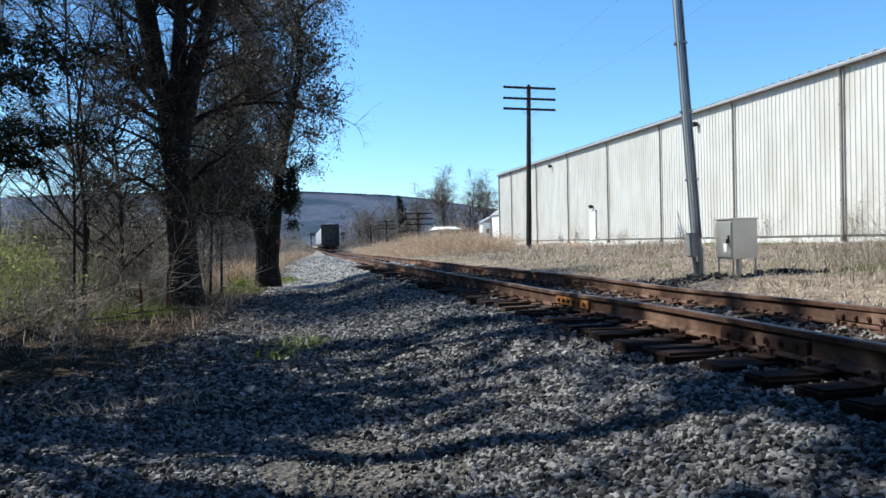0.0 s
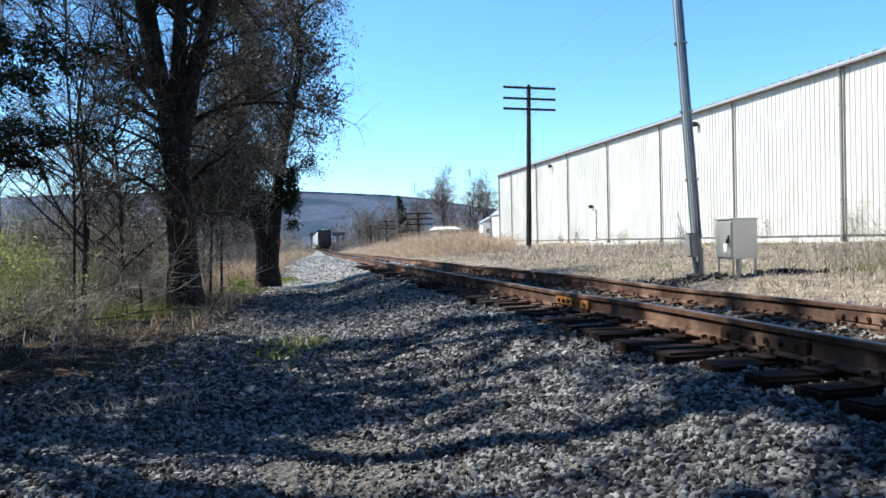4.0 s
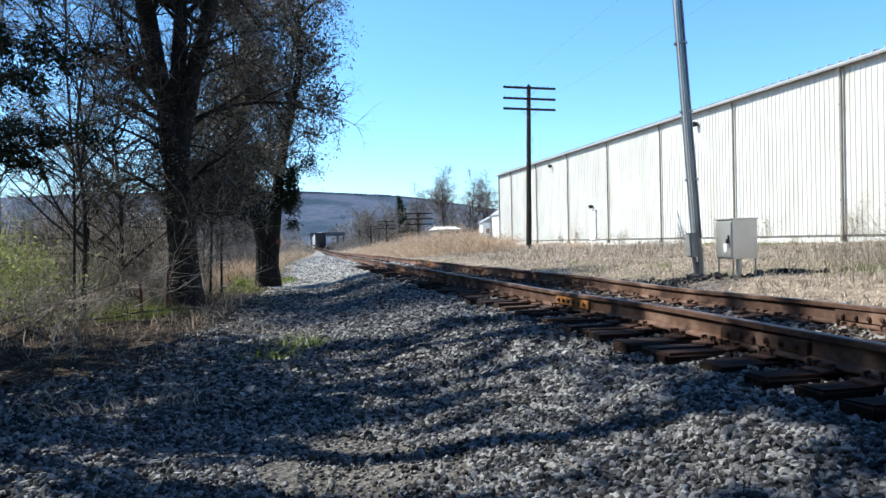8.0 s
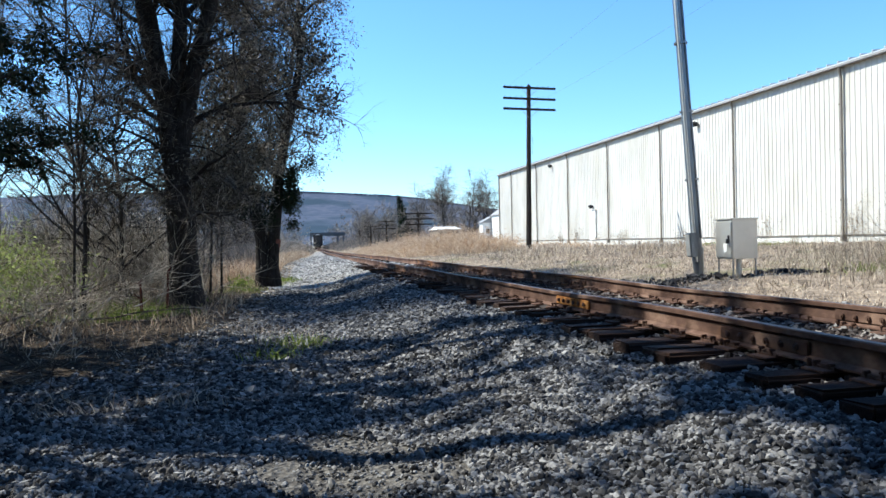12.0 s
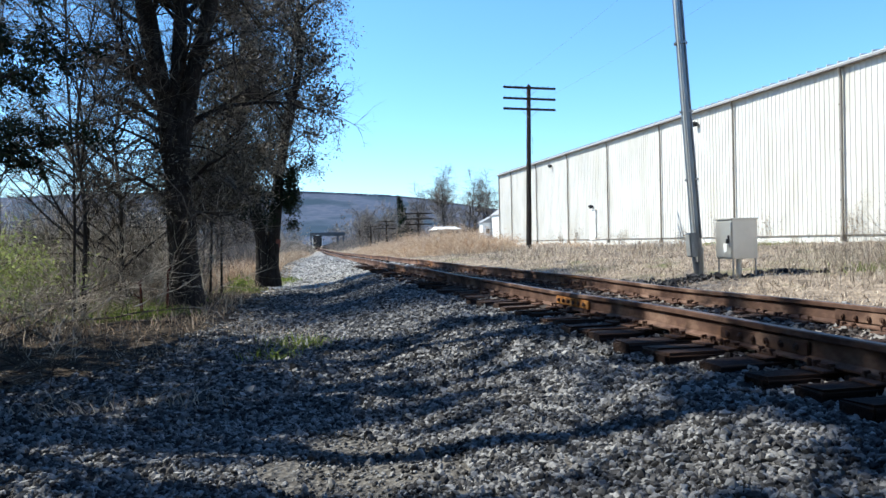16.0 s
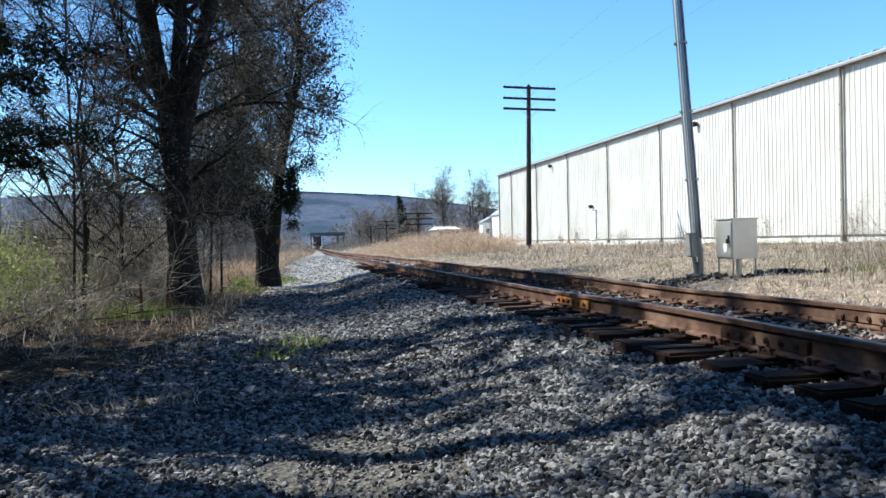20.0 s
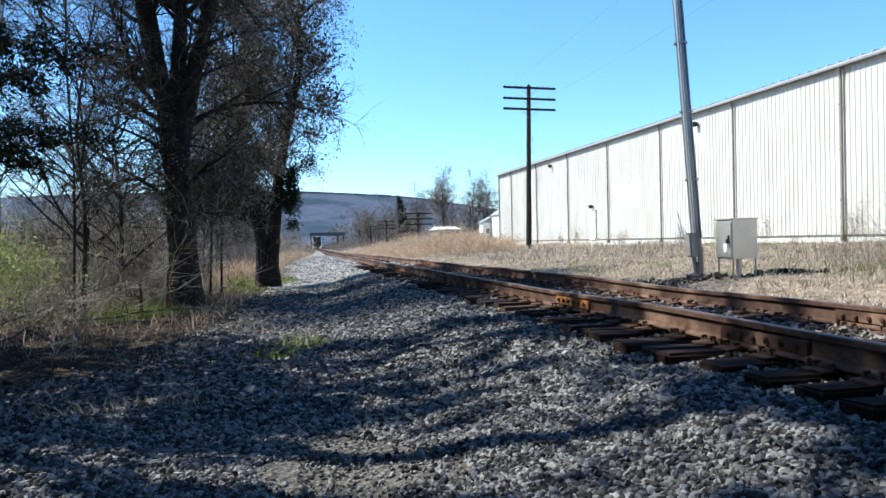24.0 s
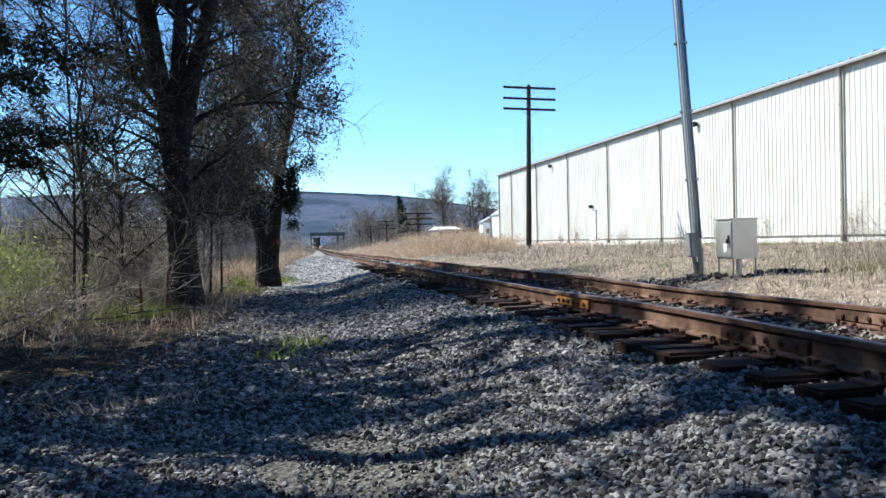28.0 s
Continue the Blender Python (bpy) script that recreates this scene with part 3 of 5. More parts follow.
# ---- line-side things ----
def telegraph_pole(x, y, z, height, arm=3.05, arms=(0.12, .82, 1.48), lean=(0, 0), detail=True):
    p = thing("telegraph_pole", "old dark wooden telegraph pole with three crossarms", "utility pole", "poles along the line", pose(x, y, z, lean[0], lean[1], 0))
    part("pole", rod((0, 0, -1.0), (0, 0, height), .17, .12, 12), M_POLE, p)
    part("pole_cap", rod((0, 0, height), (0, 0, height + .12), .12, .02, 12), M_POLE, p)
    for k, d in enumerate(arms):
        zz = height - d
        a = part("crossarm", box(arm, .10, .125, (0, -.16, zz), .012), M_POLE, p)
        n = 10
        for i in range(n):
            xx = -arm / 2 + .1 + i * (arm - .2) / (n - 1)
            if abs(xx) < .2 or (k == 2 and i in (1, 4, 7)) or not detail:
                continue
            b = rod((xx, -.16, zz + .06), (xx, -.16, zz + .14), .012, .012, 5)
            part("insulator_pin", b, M_DARKIRON, a)
        for s in (-1, 1):
            part("brace", rod((s * .48, -.21, zz - .06), (s * .02, -.15, zz - .50), .012, .012, 5), M_GALV, p, "flat steel brace")
    return p


telegraph_pole(14.22, 43.0, .60, 9.72, arm=3.2, arms=(.15, .79, 1.40), lean=(0, 1.05))
for x, y, z, h in ((14.55, 82.0, .55, 3.95), (16.82, 125.0, .30, 4.6), (18.75, 165.0, .1, 4.9), (23.3, 205.0, 0, 5.0)):
    telegraph_pole(x, y, z, h, arm=3.0, arms=(.14, .72, 1.30), detail=False)
b = rod((0, 0, 0), (.03, .02, -.45), .012, .012, 5)
b = rod((.03, .02, -.45), (.0, .03, -1.0), .008, .008, 5, b)
tagged(part("loose_wire", b, M_WIRE, None, "", pose(14.5, 42.8, 7.3)), "short loose wire dangling beside the pole", "wire")


def cable(p, q, sag, r):
    p, q = np.array(p), np.array(q)
    t = np.linspace(0, 1, 15)[:, None]
    pts = p + (q - p) * t
    pts[:, 2] -= (4 * sag * t * (1 - t))[:, 0]
    tagged(tube_part("overhead_cable", [(pts, np.full(15, r))], M_WIRE, sides=5), "thin dark cable strung between line-side poles", "cable")


cable((13.1, 43, 10.30), (13.4, 1.0, 12.6), .5, .003)
cable((15.6, 43, 9.7), (15.7, 1.0, 11.6), .6, .003)


def signal_mast():
    m = thing("signal_mast", "tall galvanised steel mast with a conduit and junction box", "mast", "", pose(7.78, 13.25, .42, -.6, -3.6, 0))
    part("pole", rod((0, 0, .25), (0, 0, 8.2), .098, .082, 14), M_GALV, m)
    part("socket", rod((0, 0, 0), (0, 0, .62), .085, .12, 14), M_GALV, m, "tapered cast socket")
    part("conduit", rod((-.085, -.085, .35), (-.075, -.075, 8.2), .032, .032, 8), M_ALU, m, "bright conduit pipe")
    part("riser", rod((.05, -.10, .8), (.045, -.09, 8.2), .014, .014, 6), M_GALV, m)
    part("base_plate", box(.42, .42, .05, (0, 0, .0), .01), M_DARKIRON, m)
    for sx in (-1, 1):
        for sy in (-1, 1):
            part("anchor_bolt", rod((sx * .16, sy * .16, 0), (sx * .16, sy * .16, .12), .016, .016, 6), M_DARKIRON, m)
    jb = part("junction_box", box(.15, .16, .46, (-.14, -.07, .68), .015), M_GALV, m, "grey junction box on the mast")
    part("box_cover", box(.012, .14, .40, (-.222, -.07, .68), .005), M_ALU, jb)
    for z in (1.9, 3.2, 4.5, 5.8, 7.0):
        part("band", rod((0, 0, z), (0, 0, z + .035), .128, .128, 14), M_GALV, m)
    return m


signal_mast()


def signal_cabinet():
    c = thing("signal_cabinet", "aluminium trackside relay cabinet on four thin legs", "cabinet", "", pose(8.15, 12.58, .46, 0, 0, 0))
    w, d, h, z0 = .51, .52, .70, .37
    part("body", box(w, d, h, (0, 0, z0 + h / 2), .012), M_ALU, c)
    part("lid", box(w + .035, d + .04, .035, (0, 0, z0 + h + .02), .01), M_ALU, c, "overhanging lid")
    dr = part("door", box(.018, d - .04, h - .06, (-w / 2 - .01, 0, z0 + h / 2), .006), M_ALU, c, "cabinet door facing the track")
    b = box(.03, .035, .13, (-w / 2 - .03, -d / 2 + .08, z0 + .36), .006)
    b = rod((-w / 2 - .05, -d / 2 + .08, z0 + .36), (-w / 2 - .05, -d / 2 + .08, z0 + .28), .03, .03, 8, b)
    part("padlock", b, M_DARKIRON, dr, "dark padlock and hasp")
    part("label_plate", box(.004, .10, .16, (-w / 2 - .021, -d / 2 + .2, z0 + .2), .001), M_WHITE, dr, "white sticker")
    for z in (.18, .52):
        part("hinge", rod((-w / 2 - .015, d / 2 - .02, z0 + z - .04), (-w / 2 - .015, d / 2 - .02, z0 + z + .04), .012, .012, 6), M_ALU, dr)
    for sx in (-1, 1):
        for sy in (-1, 1):
            part("leg", box(.024, .024, z0 + .1, (sx * (w / 2 - .03), sy * (d / 2 - .03), z0 / 2 - .05), .004), M_GALV, c)
    part("cable_riser", rod((.0, -.05, -.05), (0, -.05, z0 + .02), .045, .045, 10), M_ALU, c, "thick grey cable riser")
    return c


signal_cabinet()


# ---- far things ----
def road_bridge():
    br = thing("overpass", "grey girder bridge crossing over the railway", "bridge", "", pose(16.4, 285, -.35, 0, 0, -3))
    part("deck", box(12.8, 5, .4, (0, 0, 5.4), .05), M_BRIDGE, br)
    for s in (-1, 1):
        part("girder", box(12.6, .3, .55, (0, s * 2.2, 4.95), .03), M_BRIDGE, br)
        part("parapet", box(12.7, .15, .25, (0, s * 2.4, 5.75), .03), M_BRIDGE, br)
    for x in (-6.0, 3.6, 5.8):
        for y in (-1.6, 1.6):
            part("pier", box(.5, .5, 6.0, (x, y, 1.9), .05), M_BRIDGE, br)
    return br


road_bridge()


def white_house(x, y, z, w, d, h, rise, turn, label):
    hs = thing("house", label, "house", "far houses", pose(x, y, z, 0, 0, turn))
    part("wall", box(w, d, h, (0, 0, h / 2), .02), M_WHITE, hs)
    b = bmesh.new()
    o = .35
    pts = [(-w / 2 - o, -d / 2 - o, h - .1), (w / 2 + o, -d / 2 - o, h - .1), (w / 2 + o, d / 2 + o, h - .1), (-w / 2 - o, d / 2 + o, h - .1), (-w / 2 - o, 0, h + rise), (w / 2 + o, 0, h + rise)]
    v = [b.verts.new(p) for p in pts]
    for f in ((0, 1, 5, 4), (2, 3, 4, 5), (0, 4, 3), (1, 2, 5), (3, 2, 1, 0)):
        b.faces.new([v[i] for i in f])
    part("roof", b, M_SLATE, hs)
    for xx in (-w * .3, 0, w * .3):
        wn = part("window", box(.9, .10, 1.2, (xx, -d / 2 - .01, h * .55), .02), M_WHITE, hs)
        part("pane", box(.74, .03, 1.04, (xx, -d / 2 - .07, h * .55)), M_GLASS, wn)
    for yy in (-d * .22, d * .22):
        wn = part("window", box(.10, .9, 1.2, (-w / 2 - .01, yy, h * .55), .02), M_WHITE, hs)
        part("pane", box(.03, .74, 1.04, (-w / 2 - .07, yy, h * .55)), M_GLASS, wn)
    return hs


white_house(46.3, 152, .9, 7.5, 6, 5.7, 2.5, 88, "white clapboard house with a grey gable roof")
white_house(43.6, 158, .9, 3.2, 4, 4.3, 1.2, 88, "small white outbuilding with a grey roof")


def long_shed():
    s = thing("shed", "long low white-roofed shed among far trees", "shed", "", pose(35.2, 165, .8, 0, 0, 4))
    part("wall", box(4.6, 8, 2.4, (0, 0, 1.9), .03), M_TRIM, s)
    b = bmesh.new()
    pts = [(-2.6, -4.6, 3.1), (2.6, -4.6, 3.1), (2.6, 4.6, 3.1), (-2.6, 4.6, 3.1), (-2.3, 0, 3.75), (2.3, 0, 3.75)]
    v = [b.verts.new(p) for p in pts]
    for f in ((0, 1, 5, 4), (2, 3, 4, 5), (0, 4, 3), (1, 2, 5), (3, 2, 1, 0)):
        b.faces.new([v[i] for i in f])
    part("roof", b, M_WHITE, s, "bright white metal roof")
    part("footing", box(4.6, 8, 1.2, (0, 0, .2), .03), M_CONC, s)
    for x in (-1.7, 0, 1.7):
        part("window", box(1.0, .08, .8, (x, -4.03, 2.1), .02), M_GLASS, s)


long_shed()


# ---- the departing train ----
def freight_car(kind):
    """A covered hopper car, 15.5 m long, that stands on its rails at z 0; its rear end is at y 0."""
    c = thing("freight_car", "pale grey covered hopper car, its grimy end darkened for shade", "rail car", "cars of the train")
    L, W, H = 15.5, 3.1, 4.65
    b = bmesh.new()
    # body with sloped hopper sheets at both ends and bowed sides
    sec = [(1.25, 1.15), (1.52, 1.6), (1.55, 3.4), (1.42, 4.15), (.85, 4.5), (0, 4.56)]
    ring = [(-x, z) for x, z in sec] + [(x, z) for x, z in sec[::-1][1:]]
    ys = (1.0, 1.55, 13.95, 14.5)
    rows = []
    for y in ys:
        w = .96 if y in (1.0, 14.5) else 1.0
        rows.append([b.verts.new((x * w, y, z if w == 1 else min(z, 4.3))) for x, z in ring])
    for r0, r1 in zip(rows[:-1], rows[1:]):
        for i in range(len(ring) - 1):
            b.faces.new((r0[i], r0[i + 1], r1[i + 1], r1[i]))
        b.faces.new((r0[-1], r0[0], r1[0], r1[-1]))
    b.faces.new(rows[0])
    b.faces.new(rows[-1][::-1])
    bmesh.ops.recalc_face_normals(b, faces=b.faces)
    part("body", b, M_WHITE, c)
    # end sheets are coloured dark to give the shade on the car ends
    for y in (.98, 14.52):
        part("end_sheet", box(2.96, .06, 3.3, (0, y - .02 if y < 5 else y + .02, 2.82), .02), M_CARDARK, c, "grimy end sheet, coloured dark for its shade")
    for k in range(9):
        for s in (-1, 1):
            part("side_post", box(.07, .11, 2.5, (s * 1.57, 1.6 + 1.54 * k, 2.6), .015), M_WHITE, c)
    part("underframe", box(2.6, L - .4, .32, (0, L / 2, 1.02), .04), M_CARDARK, c)
    for y in (.25, 15.25):
        part("platform", box(2.9, .5, .10, (0, y, 1.15), .02), M_CARDARK, c)
        b = rod((-.95, y, 1.15), (-.95, y, 4.3), .03)
        b = rod((-.55, y, 1.15), (-.55, y, 4.3), .03, bm=b)
        for k in range(7):
            b = rod((-.95, y, 1.5 + .42 * k), (-.55, y, 1.5 + .42 * k), .018, bm=b)
        part("ladder", b, M_CARDARK, c)
        b = rod((-1.35, y, 1.2), (-.4, y + (.8 if y < 5 else -.8), 3.9), .06)
        b = rod((1.35, y, 1.2), (.4, y + (.8 if y < 5 else -.8), 3.9), .06, bm=b)
        part("end_brace", b, M_CARDARK, c)
        part("coupler", box(.26, .7, .28, (0, y - .3 if y < 5 else y + .3, .9), .04), M_DARKIRON, c)
    for y in (4.2, 7.75, 11.3):
        b = bmesh.new()
        bmesh.ops.create_cone(b, cap_ends=True, segments=4, radius1=.5, radius2=1.75, depth=.9, matrix=Matrix.Translation((0, y, .78)) @ Matrix.Rotation(math.pi / 4, 4, "Z"))
        part("hopper_outlet", b, M_CARDARK, c)
    part("roof_walk", box(.7, 13, .05, (0, 7.75, 4.62), .01), M_ALU, c)
    for y in (2.2, 13.3):
        tr = part("bogie", box(2.2, .4, .35, (0, y, .62), .05), M_DARKIRON, c)
        for s in (-1, 1):
            part("side_frame", box(.16, 2.1, .34, (s * 1.0, y, .55), .06), M_DARKIRON, tr)
        for dy in (-.85, .85):
            b = rod((-.80, y + dy, .46), (-.66, y + dy, .46), .46, .46, 20)
            b = rod((.66, y + dy, .46), (.80, y + dy, .46), .46, .46, 20, b)
            b = rod((-.8, y + dy, .46), (.8, y + dy, .46), .08, .08, 8, b)
            part("wheelset", b, M_RUST, tr, "worn steel wheelset")
    return c


CARS = [freight_car(0)]
for _i in range(3):
    CARS.append(copy_thing(CARS[0], Matrix.Identity(4)))


def train_place(t):
    """Distance of the last car's rear along the line at t seconds."""
    return float(np.interp(t, [0, 2, 4, 6, 9, 12, 17, 21, 28], [124, 146, 167, 188, 216, 243, 266, 284, 313]))


def motions():
    for i, car in enumerate(CARS):
        rows = []
        for k in range(15):
            y0 = train_place(2.0 * k) + i * 16.3
            y1 = y0 + 15.5
            xa, xb, za, zb = float(line_x(y0)), float(line_x(y1)), float(rail_z(y0)), float(rail_z(y1))
            rows.append((2.0 * k, pose(xa, y0, za, math.degrees(math.atan2(zb - za, 15.5)), 0, -math.degrees(math.atan2(xb - xa, 15.5)))))
        walk(car, rows)


# ---- trees ----
def stem(pts, r0, r1, n=9):
    """A smooth trunk line through a few points."""
    p = np.array(pts, float)
    t = np.linspace(0, len(p) - 1, n)
    q = np.stack([np.interp(t, np.arange(len(p)), p[:, k]) for k in range(3)], 1)
    return q, np.linspace(r0, r1, n)


def bark_part(name, branch, parent, rng, sides=12, flare=0.0):
    """A trunk with uneven girth and a flared foot."""
    p, r = branch
    r = r * (1 + rng.normal(0, .04, len(r)))
    if flare:
        r[0] *= 1 + flare
    v, f = tubes([(p, r)], sides)
    v += rng.normal(0, .012, v.shape) * (r.max() / .3)
    me = raw(name, v, f)
    me.polygons.foreach_set("use_smooth", np.ones(len(f), bool))
    return put(name, me, M_BARK, parent)


def tree(name, label, rng, stems, limbs, branchlets, twigs, fine=0, limb_len=2.4, leaf=None, leaf_per=0, leaf_size=.04, leaf_spread=.12,
         droop=.02, limb_span=(.3, 1.0), twig_r=.006, category="tree", flare=.35, up=.25, leaf_on="twig", limb_r=.06, group="", vines=0, twig_mat=None):
    tr = thing(name, label, category, group)
    lm, bl, tw = [], [], []
    for i, s in enumerate(stems):
        bark_part("trunk", s, tr, rng, flare=flare if s[0][0][2] < 1.2 else 0)
        own = sprout(rng, s, limbs, limb_len, limb_r, 1.0, limb_span, up, droop, 6, .16)
        lm += own
    for b_ in lm:
        bl += sprout(rng, b_, branchlets, limb_len * .5, limb_r * .4, .8, (.2, 1), .1, droop, 5, .2)
    for b_ in bl:
        tw += sprout(rng, b_, twigs, limb_len * .25, twig_r * 1.4, .8, (.1, 1), .05, droop, 4, .25)
    fn = []
    for s in stems if vines else []:
        creep = sprout(rng, s, vines, .45, .007, 1.2, (.02, .75), .1, .06, 4, .35)
        for b_ in creep:
            fn += sprout(rng, b_, 4, .22, .005, .9, (.2, 1), 0, .05, 4, .3)
        fn += creep
    if fine:
        for b_ in tw:
            fn += sprout(rng, b_, fine, limb_len * .13, twig_r, .8, (.2, 1), 0, droop, 3, .25)
    if group:
        tube_part("limb_frame", lm, M_BARK, tr, sides=5)
    else:
        for b_ in lm:
            tube_part("limb", [b_], M_BARK, tr, sides=6)
    tube_part("twig_growth", bl + tw + fn, twig_mat or M_TWIG, tr, "fine grey-brown leafless twigs")
    if leaf:
        src = {"twig": tw, "branch": bl}[leaf_on]
        cen = np.array([p[i] for p, _ in src for i in (len(p) // 2, len(p) - 1)])
        v, f = leaf_cards(rng, cen, leaf_size, leaf_spread, leaf_per)
        put("crown", raw("crown", v, f), leaf, tr)
    return tr


_r = np.random.RandomState(31)
z1 = gz(-2.0, 16.6)
_big = tree("tree", "large bare three-stemmed tree with dark bark at the path's edge", _r,
     [stem([(-1.98, 16.6, z1 - .1), (-2.02, 16.6, 1.6), (-2.15, 16.5, 3.3), (-2.30, 16.5, 4.3), (-2.65, 16.5, 6.3), (-2.8, 16.3, 7.3), (-3.0, 16.1, 8.4)], .33, .07, 12),
      stem([(-2.10, 16.5, 3.2), (-2.08, 16.5, 4.2), (-1.93, 16.5, 6.34), (-1.85, 16.7, 7.3), (-1.9, 16.9, 8.6)], .20, .05, 10),
      stem([(-2.08, 16.45, 2.9), (-1.86, 16.4, 4.2), (-1.32, 16.5, 6.37), (-1.1, 16.6, 7.3), (-.9, 16.7, 8.4)], .22, .05, 10)],
     25, 10, 9, 3, limb_len=2.8, limb_span=(.14, 1.0), droop=.08, twig_r=.0065, vines=120)
z2 = gz(-.45, 23.9)
_twin = tree("tree", "twin-stemmed cedar tangled with vines and dull withered foliage", _r,
     [stem([(-.29, 23.8, z2 - .1), (-.26, 23.7, 1.4), (-.04, 23.5, 3.4), (.30, 23.2, 5.0), (.62, 23.0, 6.6), (.6, 23, 8.8)], .205, .05, 11),
      stem([(-.58, 23.95, z2 - .1), (-.62, 23.8, 1.4), (-.92, 23.4, 3.0), (-1.18, 23.2, 4.8), (-1.1, 23.2, 6.5), (-.8, 23.3, 8.9)], .23, .05, 11)],
     30, 8, 6, 0, limb_len=1.7, limb_span=(.33, 1.0), leaf=M_DEADLEAF, leaf_per=3, leaf_size=.05, leaf_spread=.10, vines=120, droop=.03, twig_r=.006, flare=.25, up=.1, limb_r=.035)
# dense dark sprays hugging the fork and the outer stem
cl = []
for x, z, rx, rz, n in ((-.45, 2.1, .36, .35, 34), (-.30, 2.7, .5, .45, 50), (.22, 2.7, .22, .5, 120), (.30, 3.3, .2, .3, 50), (-.95, 2.5, .36, .5, 50), (.85, 3.75, .2, .14, 14),
                        (-.55, 7.1, .55, .6, 70), (-.3, 5.9, .45, .4, 30), (-1.4, 4.3, .5, .6, 30), (-1.5, 2.6, .45, .6, 40), (.3, 1.85, .14, .14, 14)):
    cl.append(np.stack([_r.normal(x, rx * .5, n), 23.4 + _r.normal(0, .38, n), _r.normal(z, rz * .5, n)], 1))
v, f = leaf_cards(_r, np.concatenate(cl), .055, .10, 26, .5)
put("foliage", raw("foliage", v, f), M_CEDAR, _twin)
# withered sprays that fill the crown out towards the line
cl = []
for x, z, rx, rz, n in ((.70, 7.5, .8, .8, 80), (1.2, 6.75, .5, .7, 60), (.25, 6.3, .9, .7, 70), (1.25, 5.55, .55, .5, 50), (.55, 5.4, .7, .5, 40), (-1.3, 6.5, .8, .8, 60),
                        (-1.1, 5.3, .8, .8, 60), (.35, 8.4, 1.0, .6, 60), (-.9, 8.2, .9, .7, 60), (-.3, 4.6, .6, .5, 30), (.95, 4.6, .3, .25, 18), (-1.2, 2.7, .9, .8, 80), (-2.0, 3.1, .8, .9, 70), (-.6, 3.5, .7, .7, 60), (-1.6, 4.2, .8, .7, 50)):
    cl.append(np.stack([_r.normal(x, rx * .5, n), 23.2 + _r.normal(0, .55, n), _r.normal(z, rz * .5, n)], 1))
v, f = leaf_cards(_r, np.concatenate(cl), .075, .12, 12, .7)
put("withered_spray", raw("withered_spray", v, f), M_DEADLEAF, _twin, "dull grey-brown withered foliage")
# withered creeper leaves on the lower trunk of the big tree
cl = []
for x, y, z, s, n in ((-2.6, 16.5, 2.2, .45, 60), (-3.1, 17.2, 2.6, .5, 60), (-2.4, 16.4, 3.3, .35, 45), (-3.4, 17.6, 3.5, .5, 45), (-1.6, 16.6, 3.0, .3, 40), (-1.5, 16.8, 4.2, .4, 40), (-2.9, 16.6, 4.6, .4, 40)):
    cl.append(np.stack([_r.normal(x, s, n), _r.normal(y, s, n), _r.normal(z, s * .9, n)], 1))
v, f = leaf_cards(_r, np.concatenate(cl), .045, .12, 14, .6)
put("creeper", raw("creeper", v, f), M_DEADLEAF, _big, "withered brown creeper on the trunk")
# vines and low dead growth between the two trees
tree("tree", "slim leaning sapling choked with dry vines", _r,
     [stem([(-1.55, 20.2, gz(-1.5, 20.2) - .1), (-1.5, 20.2, 2.5), (-1.2, 20.1, 5.0), (-1.0, 20, 8.0)], .026, .012, 8)],
     36, 8, 7, 0, limb_len=1.4, limb_span=(.30, 1), leaf=M_DEADLEAF, leaf_per=4, leaf_size=.05, leaf_spread=.08, twig_r=.005, limb_r=.03, up=0)
for x, y, h in ((-1.75, 19.3, 5.2), ):
    tree("tree", "low dead sapling smothered in dry brown vines", _r,
         [stem([(x, y, gz(x, y) - .1), (x + .1, y, h * .4), (x + .25, y, h)], .03, .012, 7)],
         34, 8, 7, 0, limb_len=1.2, limb_span=(.42, 1), leaf=M_DEADLEAF, leaf_per=5, leaf_size=.045, leaf_spread=.07, twig_r=.005, limb_r=.02, up=0, droop=.05)
tree("tree", "thin bare tree with upswept twigs behind the cedar", _r,
     [stem([(-.6, 27.5, gz(-.6, 27.5) - .1), (-.2, 27.4, 3.5), (.35, 27.2, 6.5), (.8, 27, 10.5)], .12, .03, 9)],
     16, 7, 6, 0, limb_len=2.1, limb_span=(.35, 1), twig_r=.006, up=.7, limb_r=.03)


